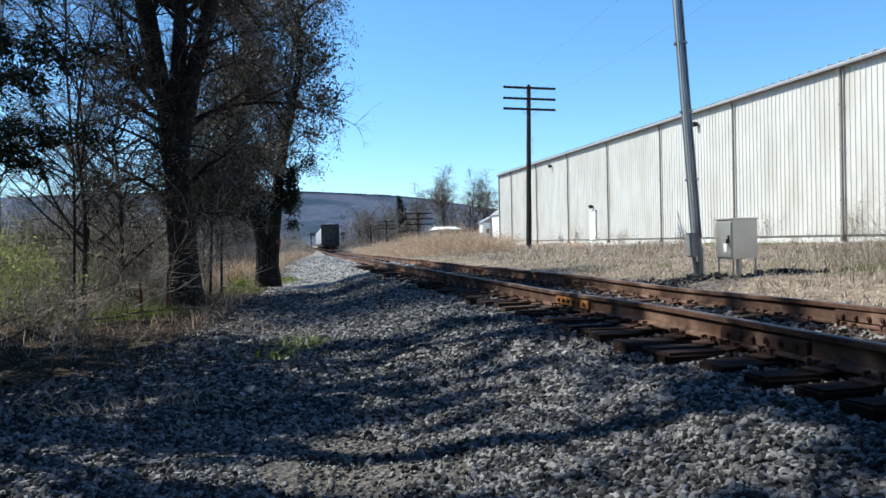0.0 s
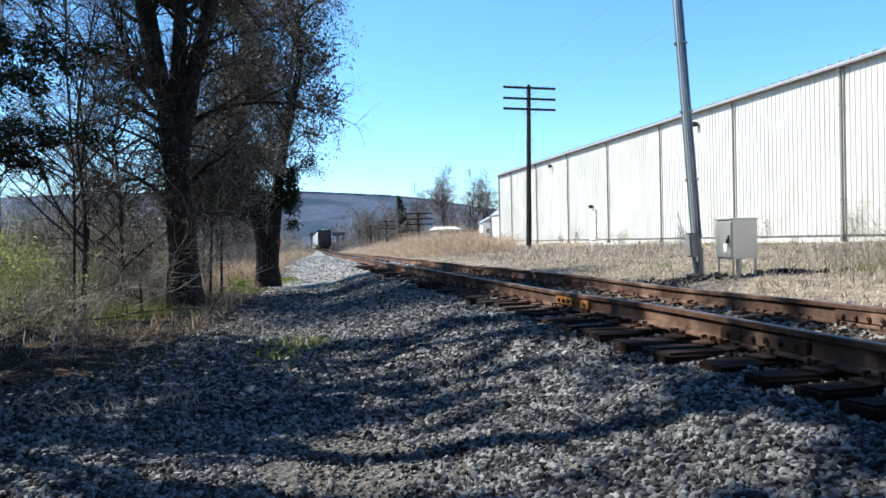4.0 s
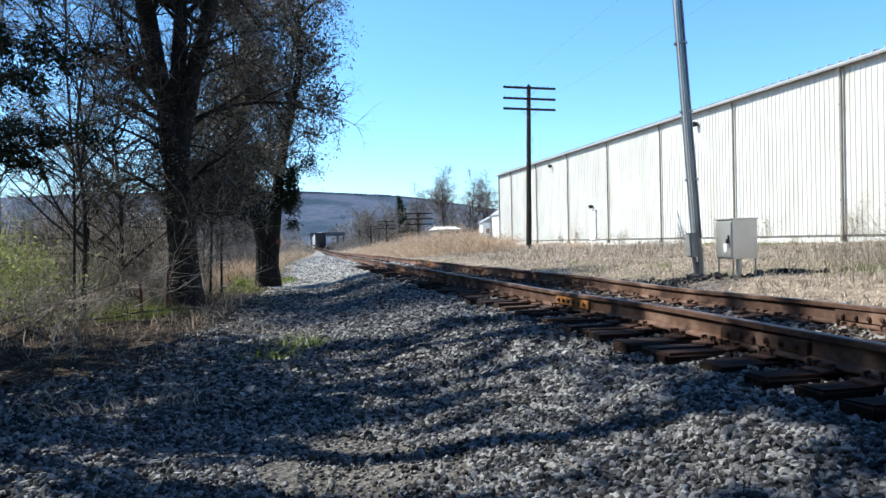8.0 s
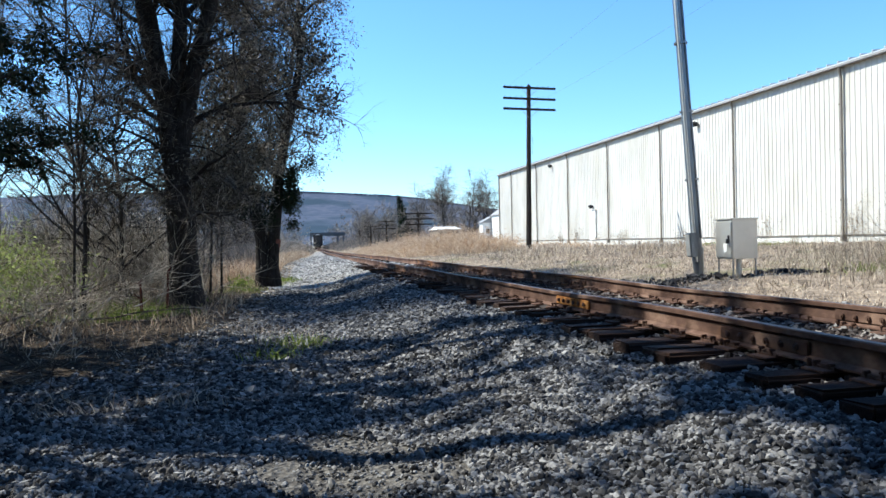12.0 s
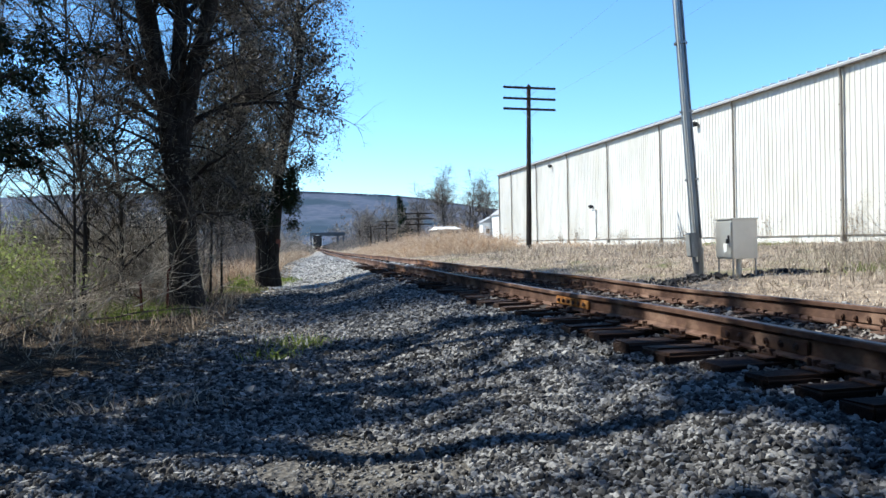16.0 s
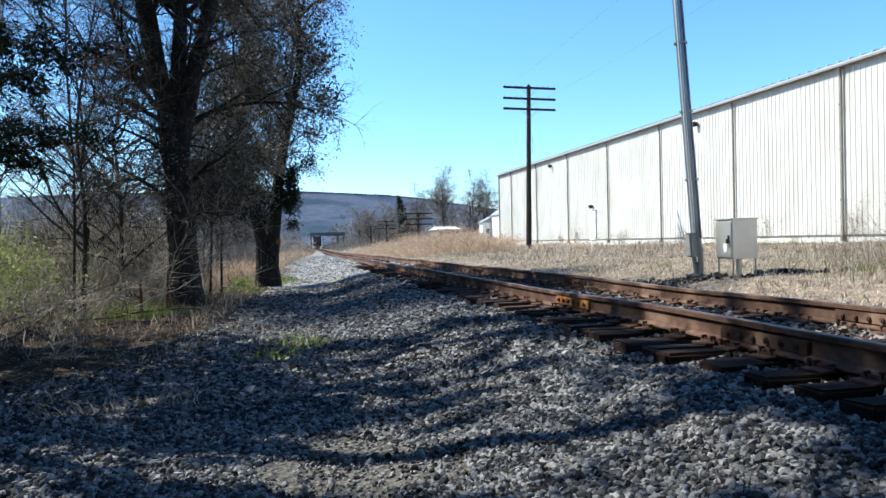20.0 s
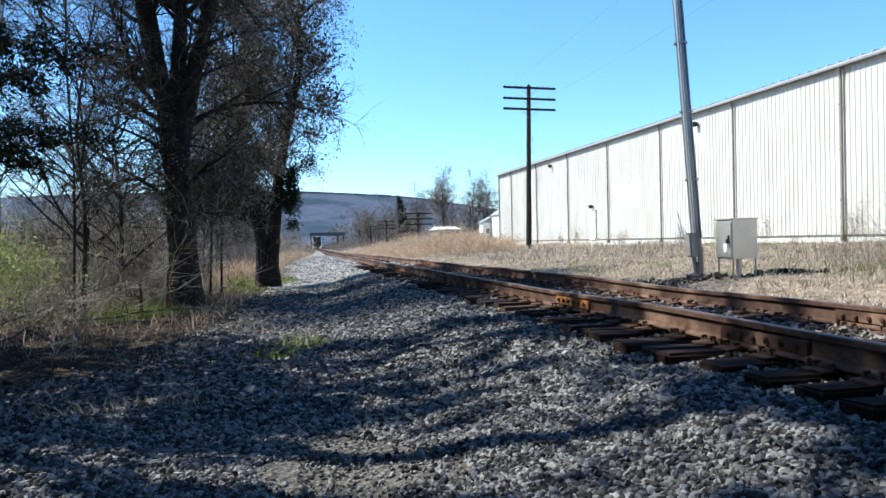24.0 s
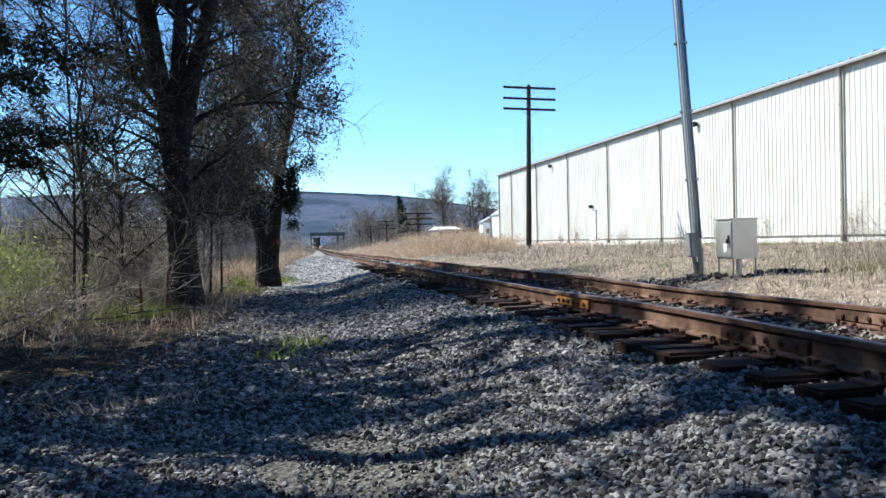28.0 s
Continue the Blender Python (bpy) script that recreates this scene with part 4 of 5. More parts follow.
def cedar(x, y, height, spread, rng, low=1.2, n=58, taper=.75, leaf=.05, per=10, joined=False, open_to=()):
    """open_to: ground spots (x, y, rx, ry) kept sunlit by leaving out the leaves above them."""
    c = thing("cedar", "dark green cedar with drooping boughs, mostly unseen and placed for shade", "tree", "cedars")
    z = gz(x, y)
    s = stem([(x, y, z - .1), (x + .05, y, z + height * .5), (x, y + .1, z + height)], .24, .03, 9)
    bark_part("trunk", s, c, rng, flare=.3)
    boughs, sprays = [], []
    for i in range(n):
        h = low + (height - low) * (i / n)
        a = i * 2.4 + rng.uniform(-.3, .3)
        ln = spread * (1 - taper * i / n) * rng.uniform(.7, 1.15)
        boughs.append(bent(rng, (x, y, z + h), (math.cos(a), math.sin(a), .25), ln, .03, 7, .10, .07))
    for b_ in boughs:
        sprays += sprout(rng, b_, 12, .5, .008, .7, (.25, 1), 0, .12, 4)
    if joined:
        tube_part("limb_frame", boughs, M_BARK, c, sides=4)
    else:
        for b_ in boughs:
            tube_part("bough", [b_], M_BARK, c, sides=5)
    tube_part("twig_growth", sprays, M_TWIG, c)
    cen = np.array([p[i] for p, _ in sprays for i in range(1, len(p))])
    foot = cen - np.array(TO_SUN) * (cen[:, 2:] / TO_SUN.z)
    for gx, gy, rx, ry in open_to:
        away = ((foot[:, 0] - gx) / rx) ** 2 + ((foot[:, 1] - gy) / ry) ** 2
        out = (away > 1) | (rng.uniform(0, 1, len(cen)) < .08)
        cen, foot = cen[out], foot[out]
    v, f = leaf_cards(rng, cen, leaf, .055, per, .5)
    put("crown", raw("crown", v, f), M_CEDAR, c)
    return c


# ground spots kept sunny by thinning the unseen crowns
SUN_GAPS = ((1.85, 3.1, .85, .5), (1.15, 4.0, .8, .65), (1.75, 4.2, .6, .28), (2.2, 3.0, .5, .4), (.45, 4.4, .5, .55), (-1.3, 4.15, .35, .12), (-1.2, 5.0, .4, .08), (-.75, 5.4, .3, .06), (1.0, 4.95, .85, .2), (1.2, 6.5, .5, .35), (1.8, 7.2, .8, .7), (2.75, 8.6, .6, .5), (-1.35, 6.2, .55, .13), (-.1, 7.8, .4, .25))
cedar(-4.6, 10.2, 5.8, 2.3, _r, n=40, low=2.2, taper=.4, leaf=.05, per=22)
# unseen cedars left of the view, placed to shade brush, path and rails
cedar(-6.5, 12.7, 6.5, 2.0, _r, n=24, low=1.5, taper=.4, leaf=.06, per=14)
cedar(-5.25, 6.8, 5.5, 2.35, _r, n=74, low=.6, taper=.15, leaf=.075, per=22, open_to=SUN_GAPS)
cedar(-5.4, 7.5, 13.5, 2.15, _r, n=40, low=8.6, taper=.3, leaf=.085, per=13, open_to=SUN_GAPS)
cedar(-5.0, 6.0, 12.5, 1.3, _r, n=15, low=8.8, taper=.3, leaf=.085, per=14, open_to=SUN_GAPS)
cedar(-5.8, 12.3, 15.0, 1.7, _r, n=22, low=9.4, taper=.3, leaf=.08, per=12, open_to=SUN_GAPS)
cedar(-5.2, 9.0, 8.2, 1.3, _r, n=22, low=5.2, taper=.3, leaf=.075, per=14, open_to=SUN_GAPS)
cedar(-5.2, 11.0, 12.0, 1.2, _r, n=12, low=9.0, taper=.3, leaf=.08, per=12, open_to=SUN_GAPS)
# unseen cedars beside and behind the eye, added to block sky light
_unseen_dense = cedar(-9.5, 3.0, 13.0, 3.6, _r, n=120, low=.6, taper=.5, leaf=.14, per=6, joined=True)
for x, y, a in ((-5.4, 2.6, 200), (-4.5, -1.4, 95), (-8.6, -1.5, 310), (-9.0, -6.0, 40), (-13, 5.5, 130), (-4.8, -5.2, 75), (-.6, -5.0, 250), (-4.2, -9.5, 10), (3.2, -6.2, 160), (7.5, -8.0, 320)):
    m_ = Matrix.Translation((x, y, 0)) @ Matrix.Rotation(radians(a), 4, "Z") @ Matrix.Translation((9.5, -3.0, 0))
    copy_thing(_unseen_dense, m_)
tree("tree", "bare tree with a forked crown beyond the brush", _r,
     [stem([(-9.2, 22, gz(-9.2, 22) - .1), (-9.0, 22, 4), (-8.8, 21.8, 7.5), (-9, 21.5, 12)], .2, .04, 9),
      stem([(-9.05, 22, 2.8), (-8.2, 22, 6), (-7.3, 22.3, 11)], .13, .03, 8)],
     18, 8, 7, 0, limb_len=2.6, limb_span=(.2, 1), twig_r=.007)
for x, y, h in ((-3.5, 17.7, 6.5), (-4.6, 19.5, 8), (-8.0, 24.0, 9), (-3.7, 15.4, 6.0)):
    tree("tree", "slender bare tree in the wood edge, fine twigs from low down", _r,
         [stem([(x, y, gz(x, y) - .1), (x + .1, y, h * .3), (x + _r.uniform(-.4, .4), y, h * .6), (x + _r.uniform(-.8, .8), y + .2, h)], .05, .012, 9)],
         22, 8, 7, 1, limb_len=2.6, limb_span=(.12, 1), twig_r=.006, limb_r=.03, droop=.04)
_young = tree("tree", "young bare tree standing in the brush", _r,
     [stem([(-3.66, 14.6, gz(-3.66, 14.6) - .1), (-3.58, 14.6, 2.4), (-3.72, 14.7, 5.0), (-3.5, 14.8, 9.5)], .026, .010, 9)],
     26, 7, 6, 0, limb_len=1.7, limb_span=(.2, 1), twig_r=.005, limb_r=.02)
# withered leaves added high in a crown by the path, unseen, to shade the ballast
for owner, x, y, z, s, n in ((_young, -3.7, 14.8, 9.0, .7, 300), ):
    c_ = np.stack([_r.normal(x, s, n), _r.normal(y, s, n), _r.normal(z, s * .7, n)], 1)
    v, f = leaf_cards(_r, c_[c_[:, 2] > 6.9], .07, .14, 12, .6)
    put("foliage", raw("foliage", v, f), M_DEADLEAF, owner)


# ---- brush, fallen wood and weeds ----
def shrub(rng, x, y, size, shoots, label, mat=None, name="shrub", group="brush", subs=7, r=.009, leaf=None, arch=.10):
    s = thing(name, label, "shrub", group)
    z = gz(x, y)
    main, sub = [], []
    for _ in range(shoots):
        a = rng.uniform(0, 6.28)
        d = np.array([math.cos(a) * rng.uniform(.2, 1.0), math.sin(a) * rng.uniform(.2, 1.0), 1.0])
        main.append(bent(rng, (x + rng.normal(0, size * .22), y + rng.normal(0, size * .22), z - .03), unit(d), size * rng.uniform(.6, 1.25), r, 6, .16, arch))
    for b_ in main:
        sub += sprout(rng, b_, subs, size * .35, r * .55, .8, (.2, 1), .05, .05, 4)
    for b_ in main:
        tube_part("cane", [b_], mat or M_BRUSH, s)
    tube_part("twig_growth", sub, mat or M_BRUSH, s)
    if leaf:
        cen = np.array([p[-1] for p, _ in sub] + [p[1] for p, _ in sub])
        v, f = leaf_cards(rng, cen, .055, .12, 5)
        put("leafage", raw("leafage", v, f), leaf, s, "fresh yellow-green leaves")
    return s


_r = np.random.RandomState(77)
for x, y, size, n in ((-2.9, 11.2, .8, 16), (-3.6, 12.4, 1.2, 22), (-4.6, 13.4, 1.5, 24), (-3.2, 14.0, 1.3, 22), (-2.9, 16.2, 1.3, 18), (-3.9, 16.6, 1.8, 26),
                      (-5.2, 16.4, 2.0, 28), (-4.4, 19.2, 2.1, 28), (-3.0, 19.6, 1.9, 24), (-2.2, 21.5, 1.6, 20),
                      (-6.4, 14.6, 1.8, 24), (-3.5, 22.5, 2.2, 28), (-5.2, 23, 2.5, 28), (-7.2, 21, 2.3, 26), (-1.4, 25.6, 1.2, 16), (-2.6, 9.3, .5, 10)):
    shrub(_r, x, y, size, n, "tangled leafless brush of tan and grey canes")
for x, y, size in ((-2.9, 17.3, 3.0), (-3.7, 18.4, 3.3), (-4.9, 19.4, 3.4), (-5.8, 20.6, 3.3), (-3.1, 20.0, 3.2)):
    shrub(_r, x, y, size, 15, "tall grey leafless shrub tangled among the trees", subs=14, r=.010, arch=.06)
for x, y, size in ((-4.95, 15.3, 1.7), (-5.6, 16.6, 1.9), (-7.6, 21.5, 1.7), (-8.4, 24, 2.0), (-7.2, 17.9, 1.2)):
    shrub(_r, x, y, size, 22, "shrub just coming into yellow-green leaf", name="budding_shrub", group="budding shrubs", leaf=M_BUDS)
for x, y, size, n in ((10.2, 9.6, .8, 18), (11.0, 10.6, .9, 18), (11.6, 11.2, .8, 16), (12.4, 12.2, .9, 16), (9.3, 11.2, .6, 12), (13.2, 13.2, .9, 14), (10.4, 12.6, .6, 12), (11.2, 13.6, .7, 12), (9.9, 10.3, 1.2, 22), (9.4, 9.9, .8, 14), (10.6, 11.2, 1.1, 18), (11.4, 11.9, .85, 14), (9.6, 13.4, .5, 10), (12.0, 14.8, .7, 12), (7.0, 16.5, .55, 10), (11.9, 24.5, .8, 12), (16.0, 36, 1.1, 14), (19.5, 42, 1.2, 14), (20.5, 47, 1.3, 14), (21.2, 32.5, 1.2, 10), (19, 51, 1.2, 12)):
    shrub(_r, x, y, size, n, "dry wiry weed standing in the straw", name="dry_weed", group="dry weeds", r=.006, arch=.02)
for x, y, size, n in ((-.6, 33, 1.3, 18), (-.5, 38, 1.4, 18), (-.2, 45, 1.6, 20), (.2, 55, 1.8, 20), (.7, 68, 2.2, 22), (1.2, 85, 2.6, 24), (2.6, 105, 3.0, 24)):
    shrub(_r, x, y, size, n, "reddish-brown bank of dry stems beside the path", name="stem_bank", group="stem banks", r=.014, subs=12)


def thicket():
    """The grey-brown wood edge behind the trees."""
    rng = np.random.RandomState(78)
    main, sub = [], []
    for _ in range(760):
        y = rng.uniform(20.5, 55)
        x = rng.uniform(-.44 * y, -.07 * y - 2.4)
        if y < 26 and x < -.27 * y:
            continue
        h = rng.uniform(1.6, 3.4) + (1.6 if rng.rand() < .15 else 0)
        for k in range(4):
            d = unit(np.array([rng.normal(0, .35), rng.normal(0, .35), 1]))
            main.append(bent(rng, (x + rng.normal(0, .3), y + rng.normal(0, .3), gz(x, y) - .05), d, h * rng.uniform(.7, 1.2), .016, 6, .12, .03))
    for b_ in main:
        sub += sprout(rng, b_, 9, .8, .008, .8, (.15, 1), .1, .02, 4)
    tagged(tube_part("thicket", main + sub, M_BRUSH), "dense leafless thicket of tan and brown stems", "thicket", kind="stuff")


thicket()


def fallen_branch(rng, p, q, r, label, mat):
    f = thing("fallen_branch", label, "branch", "fallen branches")
    p, q = np.array(p, float), np.array(q, float)
    main = bent(rng, p, unit(q - p), np.linalg.norm(q - p), r, 11, .10, 0, .3)
    subs = sprout(rng, main, 9, np.linalg.norm(q - p) * .28, r * .4, .8, (.3, 1), .3, 0, 5)
    tw = []
    for b_ in subs:
        tw += sprout(rng, b_, 5, .35, r * .2, .8, (.2, 1), .1, 0, 4)
    tube_part("limb", [main], mat, f, sides=8)
    tube_part("twig_growth", subs + tw, mat, f)


_r = np.random.RandomState(79)
for x0, y0, h0, x1, y1, h1, r, mat in ((-3.9, 11.6, .02, -1.9, 15.6, .75, .022, M_TWIG), (-3.6, 12.8, .10, -1.5, 15.3, .35, .020, M_TWIG), (-3.4, 12.0, .05, -2.2, 14.5, .9, .014, M_BRUSH), (-2.8, 13.2, .05, -.9, 14.6, .12, .020, M_TWIG),
                                       (-4.4, 13.5, .1, -2.4, 16.0, 1.6, .014, M_BRUSH), (-1.9, 15.6, .08, -.5, 15.2, .08, .022, M_BRUSH), (-2.0, 19.6, .06, -.9, 20.0, .06, .018, M_TWIG), (-3.0, 10.2, .03, -1.6, 11.4, .06, .012, M_TWIG), (-4.0, 9.6, .05, -2.2, 10.0, .05, .012, M_TWIG),
                                       (-3.1, 12.6, .25, -2.0, 15.0, .5, .012, M_BRUSH), (-4.2, 12.4, .2, -2.9, 14.2, .7, .012, M_TWIG), (-2.5, 13.8, .3, -1.4, 15.9, .55, .012, M_BRUSH), (-3.8, 13.0, .45, -2.6, 13.6, .1, .015, M_BRUSH)):
    fallen_branch(_r, (x0, y0, gz(x0, y0) + h0), (x1, y1, gz(x1, y1) + h1), r, "dark fallen branch lying in the brush" if mat is M_TWIG else "grey fallen branch lying in the brush", mat)

shrub(_r, -1.2, 22.6, .26, 7, "small green sprout at the cedar's foot", name="green_sprout", group="", leaf=M_GREEN)
# an old red-brown stump post in the brush, and a ribbon on the cedar
b = rod((0, 0, -.05), (.05, .03, .62), .035, .022, 8)
b = rod((.02, .03, .60), (.10, .02, .70), .03, .008, 6, b)
b = rod((.0, .01, .34), (-.09, .0, .44), .014, .008, 6, b)
tagged(part("broken_post", b, M_REDWOOD, None, "", pose(-2.62, 15.2, gz(-2.62, 15.2), 6, -5, 0)), "short reddish-brown splintered stump in the brush", "stump", "red stumps")
b = rod((0, 0, -.05), (-.03, .02, .78), .026, .018, 8)
b = rod((-.03, .02, .78), (.02, .02, .90), .026, .006, 6, b)
tagged(part("broken_post", b, M_REDWOOD, None, "", pose(-2.20, 15.5, gz(-2.2, 15.5), 3, 4, 0)), "reddish-brown dead stem beside the tree trunk", "stump", "red stumps")
b = box(.15, .05, .14, (0, 0, 0), .02)
b = box(.05, .03, .14, (.05, -.01, -.12), .01, b)
tagged(part("marker_ribbon", b, M_RED, None, "", pose(-.12, 23.35, 1.36, 0, 8, 20)), "faded red-brown ribbon tied round the cedar trunk", "ribbon")


def strew(name, label, category, v, f, mat):
    return tagged(put(name, raw(name, v, f), mat), label, category, kind="stuff")


def seen_band(rng, n, x0, x1, y0, y1, power=1.0):
    y = y0 + (y1 - y0) * rng.uniform(0, 1, n) ** power
    x = rng.uniform(x0, x1, n)
    return x, y


_r = np.random.RandomState(80)
# straw-coloured grass on the far side of the line
x, y = seen_band(_r, 60000, 6.3, 21.9, 7, 76, 1.5)
keep = (x / y < 1.0) & (x / y > .11)
x, y = x[keep], y[keep]
clump = .5 + .5 * np.sin(1.9 * x + .7 * y) * np.sin(1.3 * y - .8 * x)
keep = _r.uniform(0, 1, len(x)) < .25 + .75 * clump
x, y = x[keep], y[keep]
v, f = blades(_r, np.stack([x, y, ground_z(x, y) - .01], 1), .10, .008, .9)
strew("dry_grass", "short bleached dead grass", "grass", v, f, M_PALE)
# tall dead reeds
x, y = seen_band(_r, 30000, 7.2, 20.5, 44, 92)
hgt = np.clip((x - line_x(y) - 1.2) / 4.5, .3, 1) * np.where(x > 16, .75, 1) * (.72 + .2 * np.sin(.9 * x + .4 * y) * np.sin(.5 * y) + .2 * np.sin(2.3 * x - .7 * y) * np.sin(1.1 * y + x))
c = x - line_x(y) + 3.8
hgt = hgt * (.72 + .5 * np.sin(.55 * x - .23 * y + 1) * np.sin(.31 * y + .4 * x)) * np.where(x / y > .305, .45, 1)
keep = (c > 6.0) & (hgt > .15) & ((x / y < .305) | (_r.uniform(0, 1, len(x)) < .22))
x, y, hgt = x[keep], y[keep], hgt[keep]
v, f = blades(_r, np.stack([x, y, ground_z(x, y) - .02], 1), 1.0, .018, .75)
v = v.reshape(-1, 5, 3)
v[:, :, 2] = v[:, :1, 2] + (v[:, :, 2] - v[:, :1, 2]) * (2.0 * hgt)[:, None]
tip = v[_r.uniform(0, 1, len(v)) < .45, -1]
pv, pf = leaf_cards(_r, tip - np.array([0, 0, .12]), .075, .14, 5, .4)
strew("reed_plumes", "feathery tan seed plumes on the dead reeds", "reeds", pv, pf, M_STRAW)
strew("tall_reeds", "bank of tall tan dead reeds beside the line", "reeds", v.reshape(-1, 3), f, M_STRAW)
# weeds round the near pole and along the wall
x, y = seen_band(_r, 9000, 9.5, 21.5, 26, 60)
keep = _r.uniform(0, 1, len(x)) < np.clip(.35 + .65 * np.sin(.8 * x + .9) * np.sin(.45 * y), 0, 1)
x, y = x[keep], y[keep]
v, f = blades(_r, np.stack([x, y, ground_z(x, y) - .02], 1), .45, .010, .5)
strew("dry_weeds", "knee-high tan weeds in front of the warehouse", "weeds", v, f, M_PALE)
x, y = seen_band(_r, 14000, 7.5, 21.5, 17, 62, 1.2)
keep = _r.uniform(0, 1, len(x)) < np.clip(.15 + np.sin(1.3 * x + .7 * y) * np.sin(.8 * y - .5 * x), 0, 1)
x, y = x[keep], y[keep]
v, f = blades(_r, np.stack([x, y, ground_z(x, y) - .02], 1), .20, .007, 1.2)
strew("brown_weeds", "matted grey-brown dead weeds in the straw", "weeds", v, f, M_FARBROWN)
# pinkish dead grass bank along the path's far left edge
y = 27 + 80 * _r.uniform(0, 1, 9000) ** 1.4
x = line_x(y) - 3.8 + _r.uniform(-2.6, -.35, 9000) + .012 * (y - 27)
v, f = blades(_r, np.stack([x, y, ground_z(x, y) - .02], 1), .75, .011, .45)
strew("bank_grass", "knee-high pinkish-tan dead grass along the path", "grass", v, f, M_STRAW)
y = 30 + 90 * _r.uniform(0, 1, 9000) ** 1.3
x = line_x(y) - 3.8 + _r.uniform(-4.2, -.8, 9000) + .012 * (y - 27)
v, f = blades(_r, np.stack([x, y, ground_z(x, y) - .02], 1), 1.35, .016, .35)
strew("bank_brush", "waist-high dull brown stalks along the path's edge", "brush", v, f, M_FARBROWN)
# wiry brown weed stalks among the straw
st = []
for _ in range(4200):
    y = 9 + 38 * _r.uniform(0, 1) ** 1.6
    x = _r.uniform(7.2, 21.5)
    if math.sin(.9 * x + .5) * math.sin(.6 * y - .3 * x) < -.1 or x / y > .98:
        continue
    a = _r.uniform(0, 6.28)
    st.append(bent(_r, (x, y, gz(x, y) - .01), (math.cos(a) * .5, math.sin(a) * .5, 1), _r.uniform(.15, .5), .005, 5, .25, .05))
for _ in range(260):
    y = _r.uniform(9.6, 15.5)
    x = (.95 - .27 * abs(_r.normal(0, .5))) * y
    st.append(bent(_r, (x, y, gz(x, y) - .01), (_r.normal(0, .18), _r.normal(0, .18), 1), _r.uniform(.35, .9), .0045, 5, .10, .0))
tagged(tube_part("weed_stalks", st, M_BRUSH), "wiry brown weed stalks standing in the straw", "weeds", kind="stuff")
# left verge: dead grass, with green patches
x, y = seen_band(_r, 16000, -14, -.3, 8, 40)
keep = (y > 11 + _r.normal(0, .7, len(x))) & (x / y > -.36) & (x < np.interp(y, [8, 14, 30, 40], [-2.2, -.9, -.5, -.2]))
x, y = x[keep], y[keep]
v, f = blades(_r, np.stack([x, y, ground_z(x, y) - .01], 1), .24, .006, .6)
strew("verge_grass", "matted dead grass under the trees", "grass", v, f, M_STRAW)
gx, gy = [], []
for cx, cy, s, n in ((-3.4, 17.8, .7, 1300), (-2.7, 15.3, .45, 1200), (-3.5, 14.6, .4, 600), (-4.8, 19.5, .8, 1100), (.12, 9.5, .22, 150), (-.15, 8.6, .16, 70), (-.6, 25.2, .35, 420), (-1.2, 21.8, .3, 350), (-.05, 26.6, .3, 350), (10.4, 11.5, .4, 300), (20.5, 34, .9, 500), (19.5, 28, .7, 400), (-8, 31, 2.5, 1600)):
    gx.append(cx + _r.normal(0, s, n))
    gy.append(cy + _r.normal(0, s, n))
x, y = np.concatenate(gx), np.concatenate(gy)
v, f = blades(_r, np.stack([x, y, ground_z(x, y) - .01], 1), .17, .007, .5)
strew("green_grass", "small tufts of fresh green grass", "grass", v, f, M_GREEN)
gx, gy = [], []
for cx, cy, sx, sy, n in ((-1.35, 6.2, .35, .06, 90), (-1.75, 6.5, .2, .1, 50), (-.85, 6.1, .2, .06, 40), (-1.1, 9.6, .5, .4, 160), (-.2, 11.0, .5, .8, 160)):
    gx.append(_r.normal(cx, sx, n))
    gy.append(_r.normal(cy, sy, n))
x, y = np.concatenate(gx), np.concatenate(gy)
v, f = blades(_r, np.stack([x, y, ground_z(x, y)], 1), .14, .004, 1.1)
strew("dead_stalks", "pale dead stalks lying on the gravel edge", "stalks", v, f, M_PALE)
# fallen leaves and chaff
x, y = seen_band(_r, 16000, -7, 1.0, 5.5, 30, 1.2)
edge = np.interp(y, [5, 7, 9, 14, 30], [-1.2, -.6, .2, .5, .4])
keep = (x < edge + _r.normal(0, .5, len(x))) & (x / y > -.36) & ((y > 10.5) | (_r.uniform(0, 1, len(x)) < .35))
x, y = x[keep], y[keep]
N = len(x)
v, f = leaf_cards(_r, np.stack([x, y, ground_z(x, y) + .02], 1), .026, .01, 1, .9)
v = v.reshape(-1, 4, 3)
cen = v.mean(1, keepdims=True)
v[:, :, 2] = cen[:, :, 2] + (v[:, :, 2] - cen[:, :, 2]) * .35
strew("leaf_litter", "scattered pale dead leaves on the gravel edge", "leaves", v.reshape(-1, 3), f, M_LEAF)
# twig litter
tw = []
for _ in range(1500):
    y = _r.uniform(6.5, 22)
    x = _r.uniform(-.34 * y, np.interp(y, [6, 9, 22], [-1.0, -.2, -.2]))
    a = _r.uniform(0, 6.28)
    tw.append(bent(_r, (x, y, gz(x, y) + .015), (math.cos(a), math.sin(a), .15), _r.uniform(.15, .7), .005, 4, .2, .06))
tagged(tube_part("twig_litter", tw, M_TWIG), "fallen twigs and dead stalks on the verge", "twig_growth", kind="stuff")


# ---- far trees ----
_r = np.random.RandomState(90)
far_a = tree("bare_tree", "tall bare tree beyond the far houses", _r, [stem([(0, 0, -.3), (.2, 0, 4), (-.3, .2, 9), (.2, 0, 16)], .3, .05, 8), stem([(.1, 0, 3.5), (1.6, .3, 8), (2.4, .5, 14)], .2, .04, 7)],
             20, 8, 8, 0, limb_len=5.0, twig_r=.028, limb_r=.10, limb_span=(.3, 1), up=.5, group="far bare trees", twig_mat=M_FARBROWN)
far_a.matrix_basis = pose(52, 205, 1)
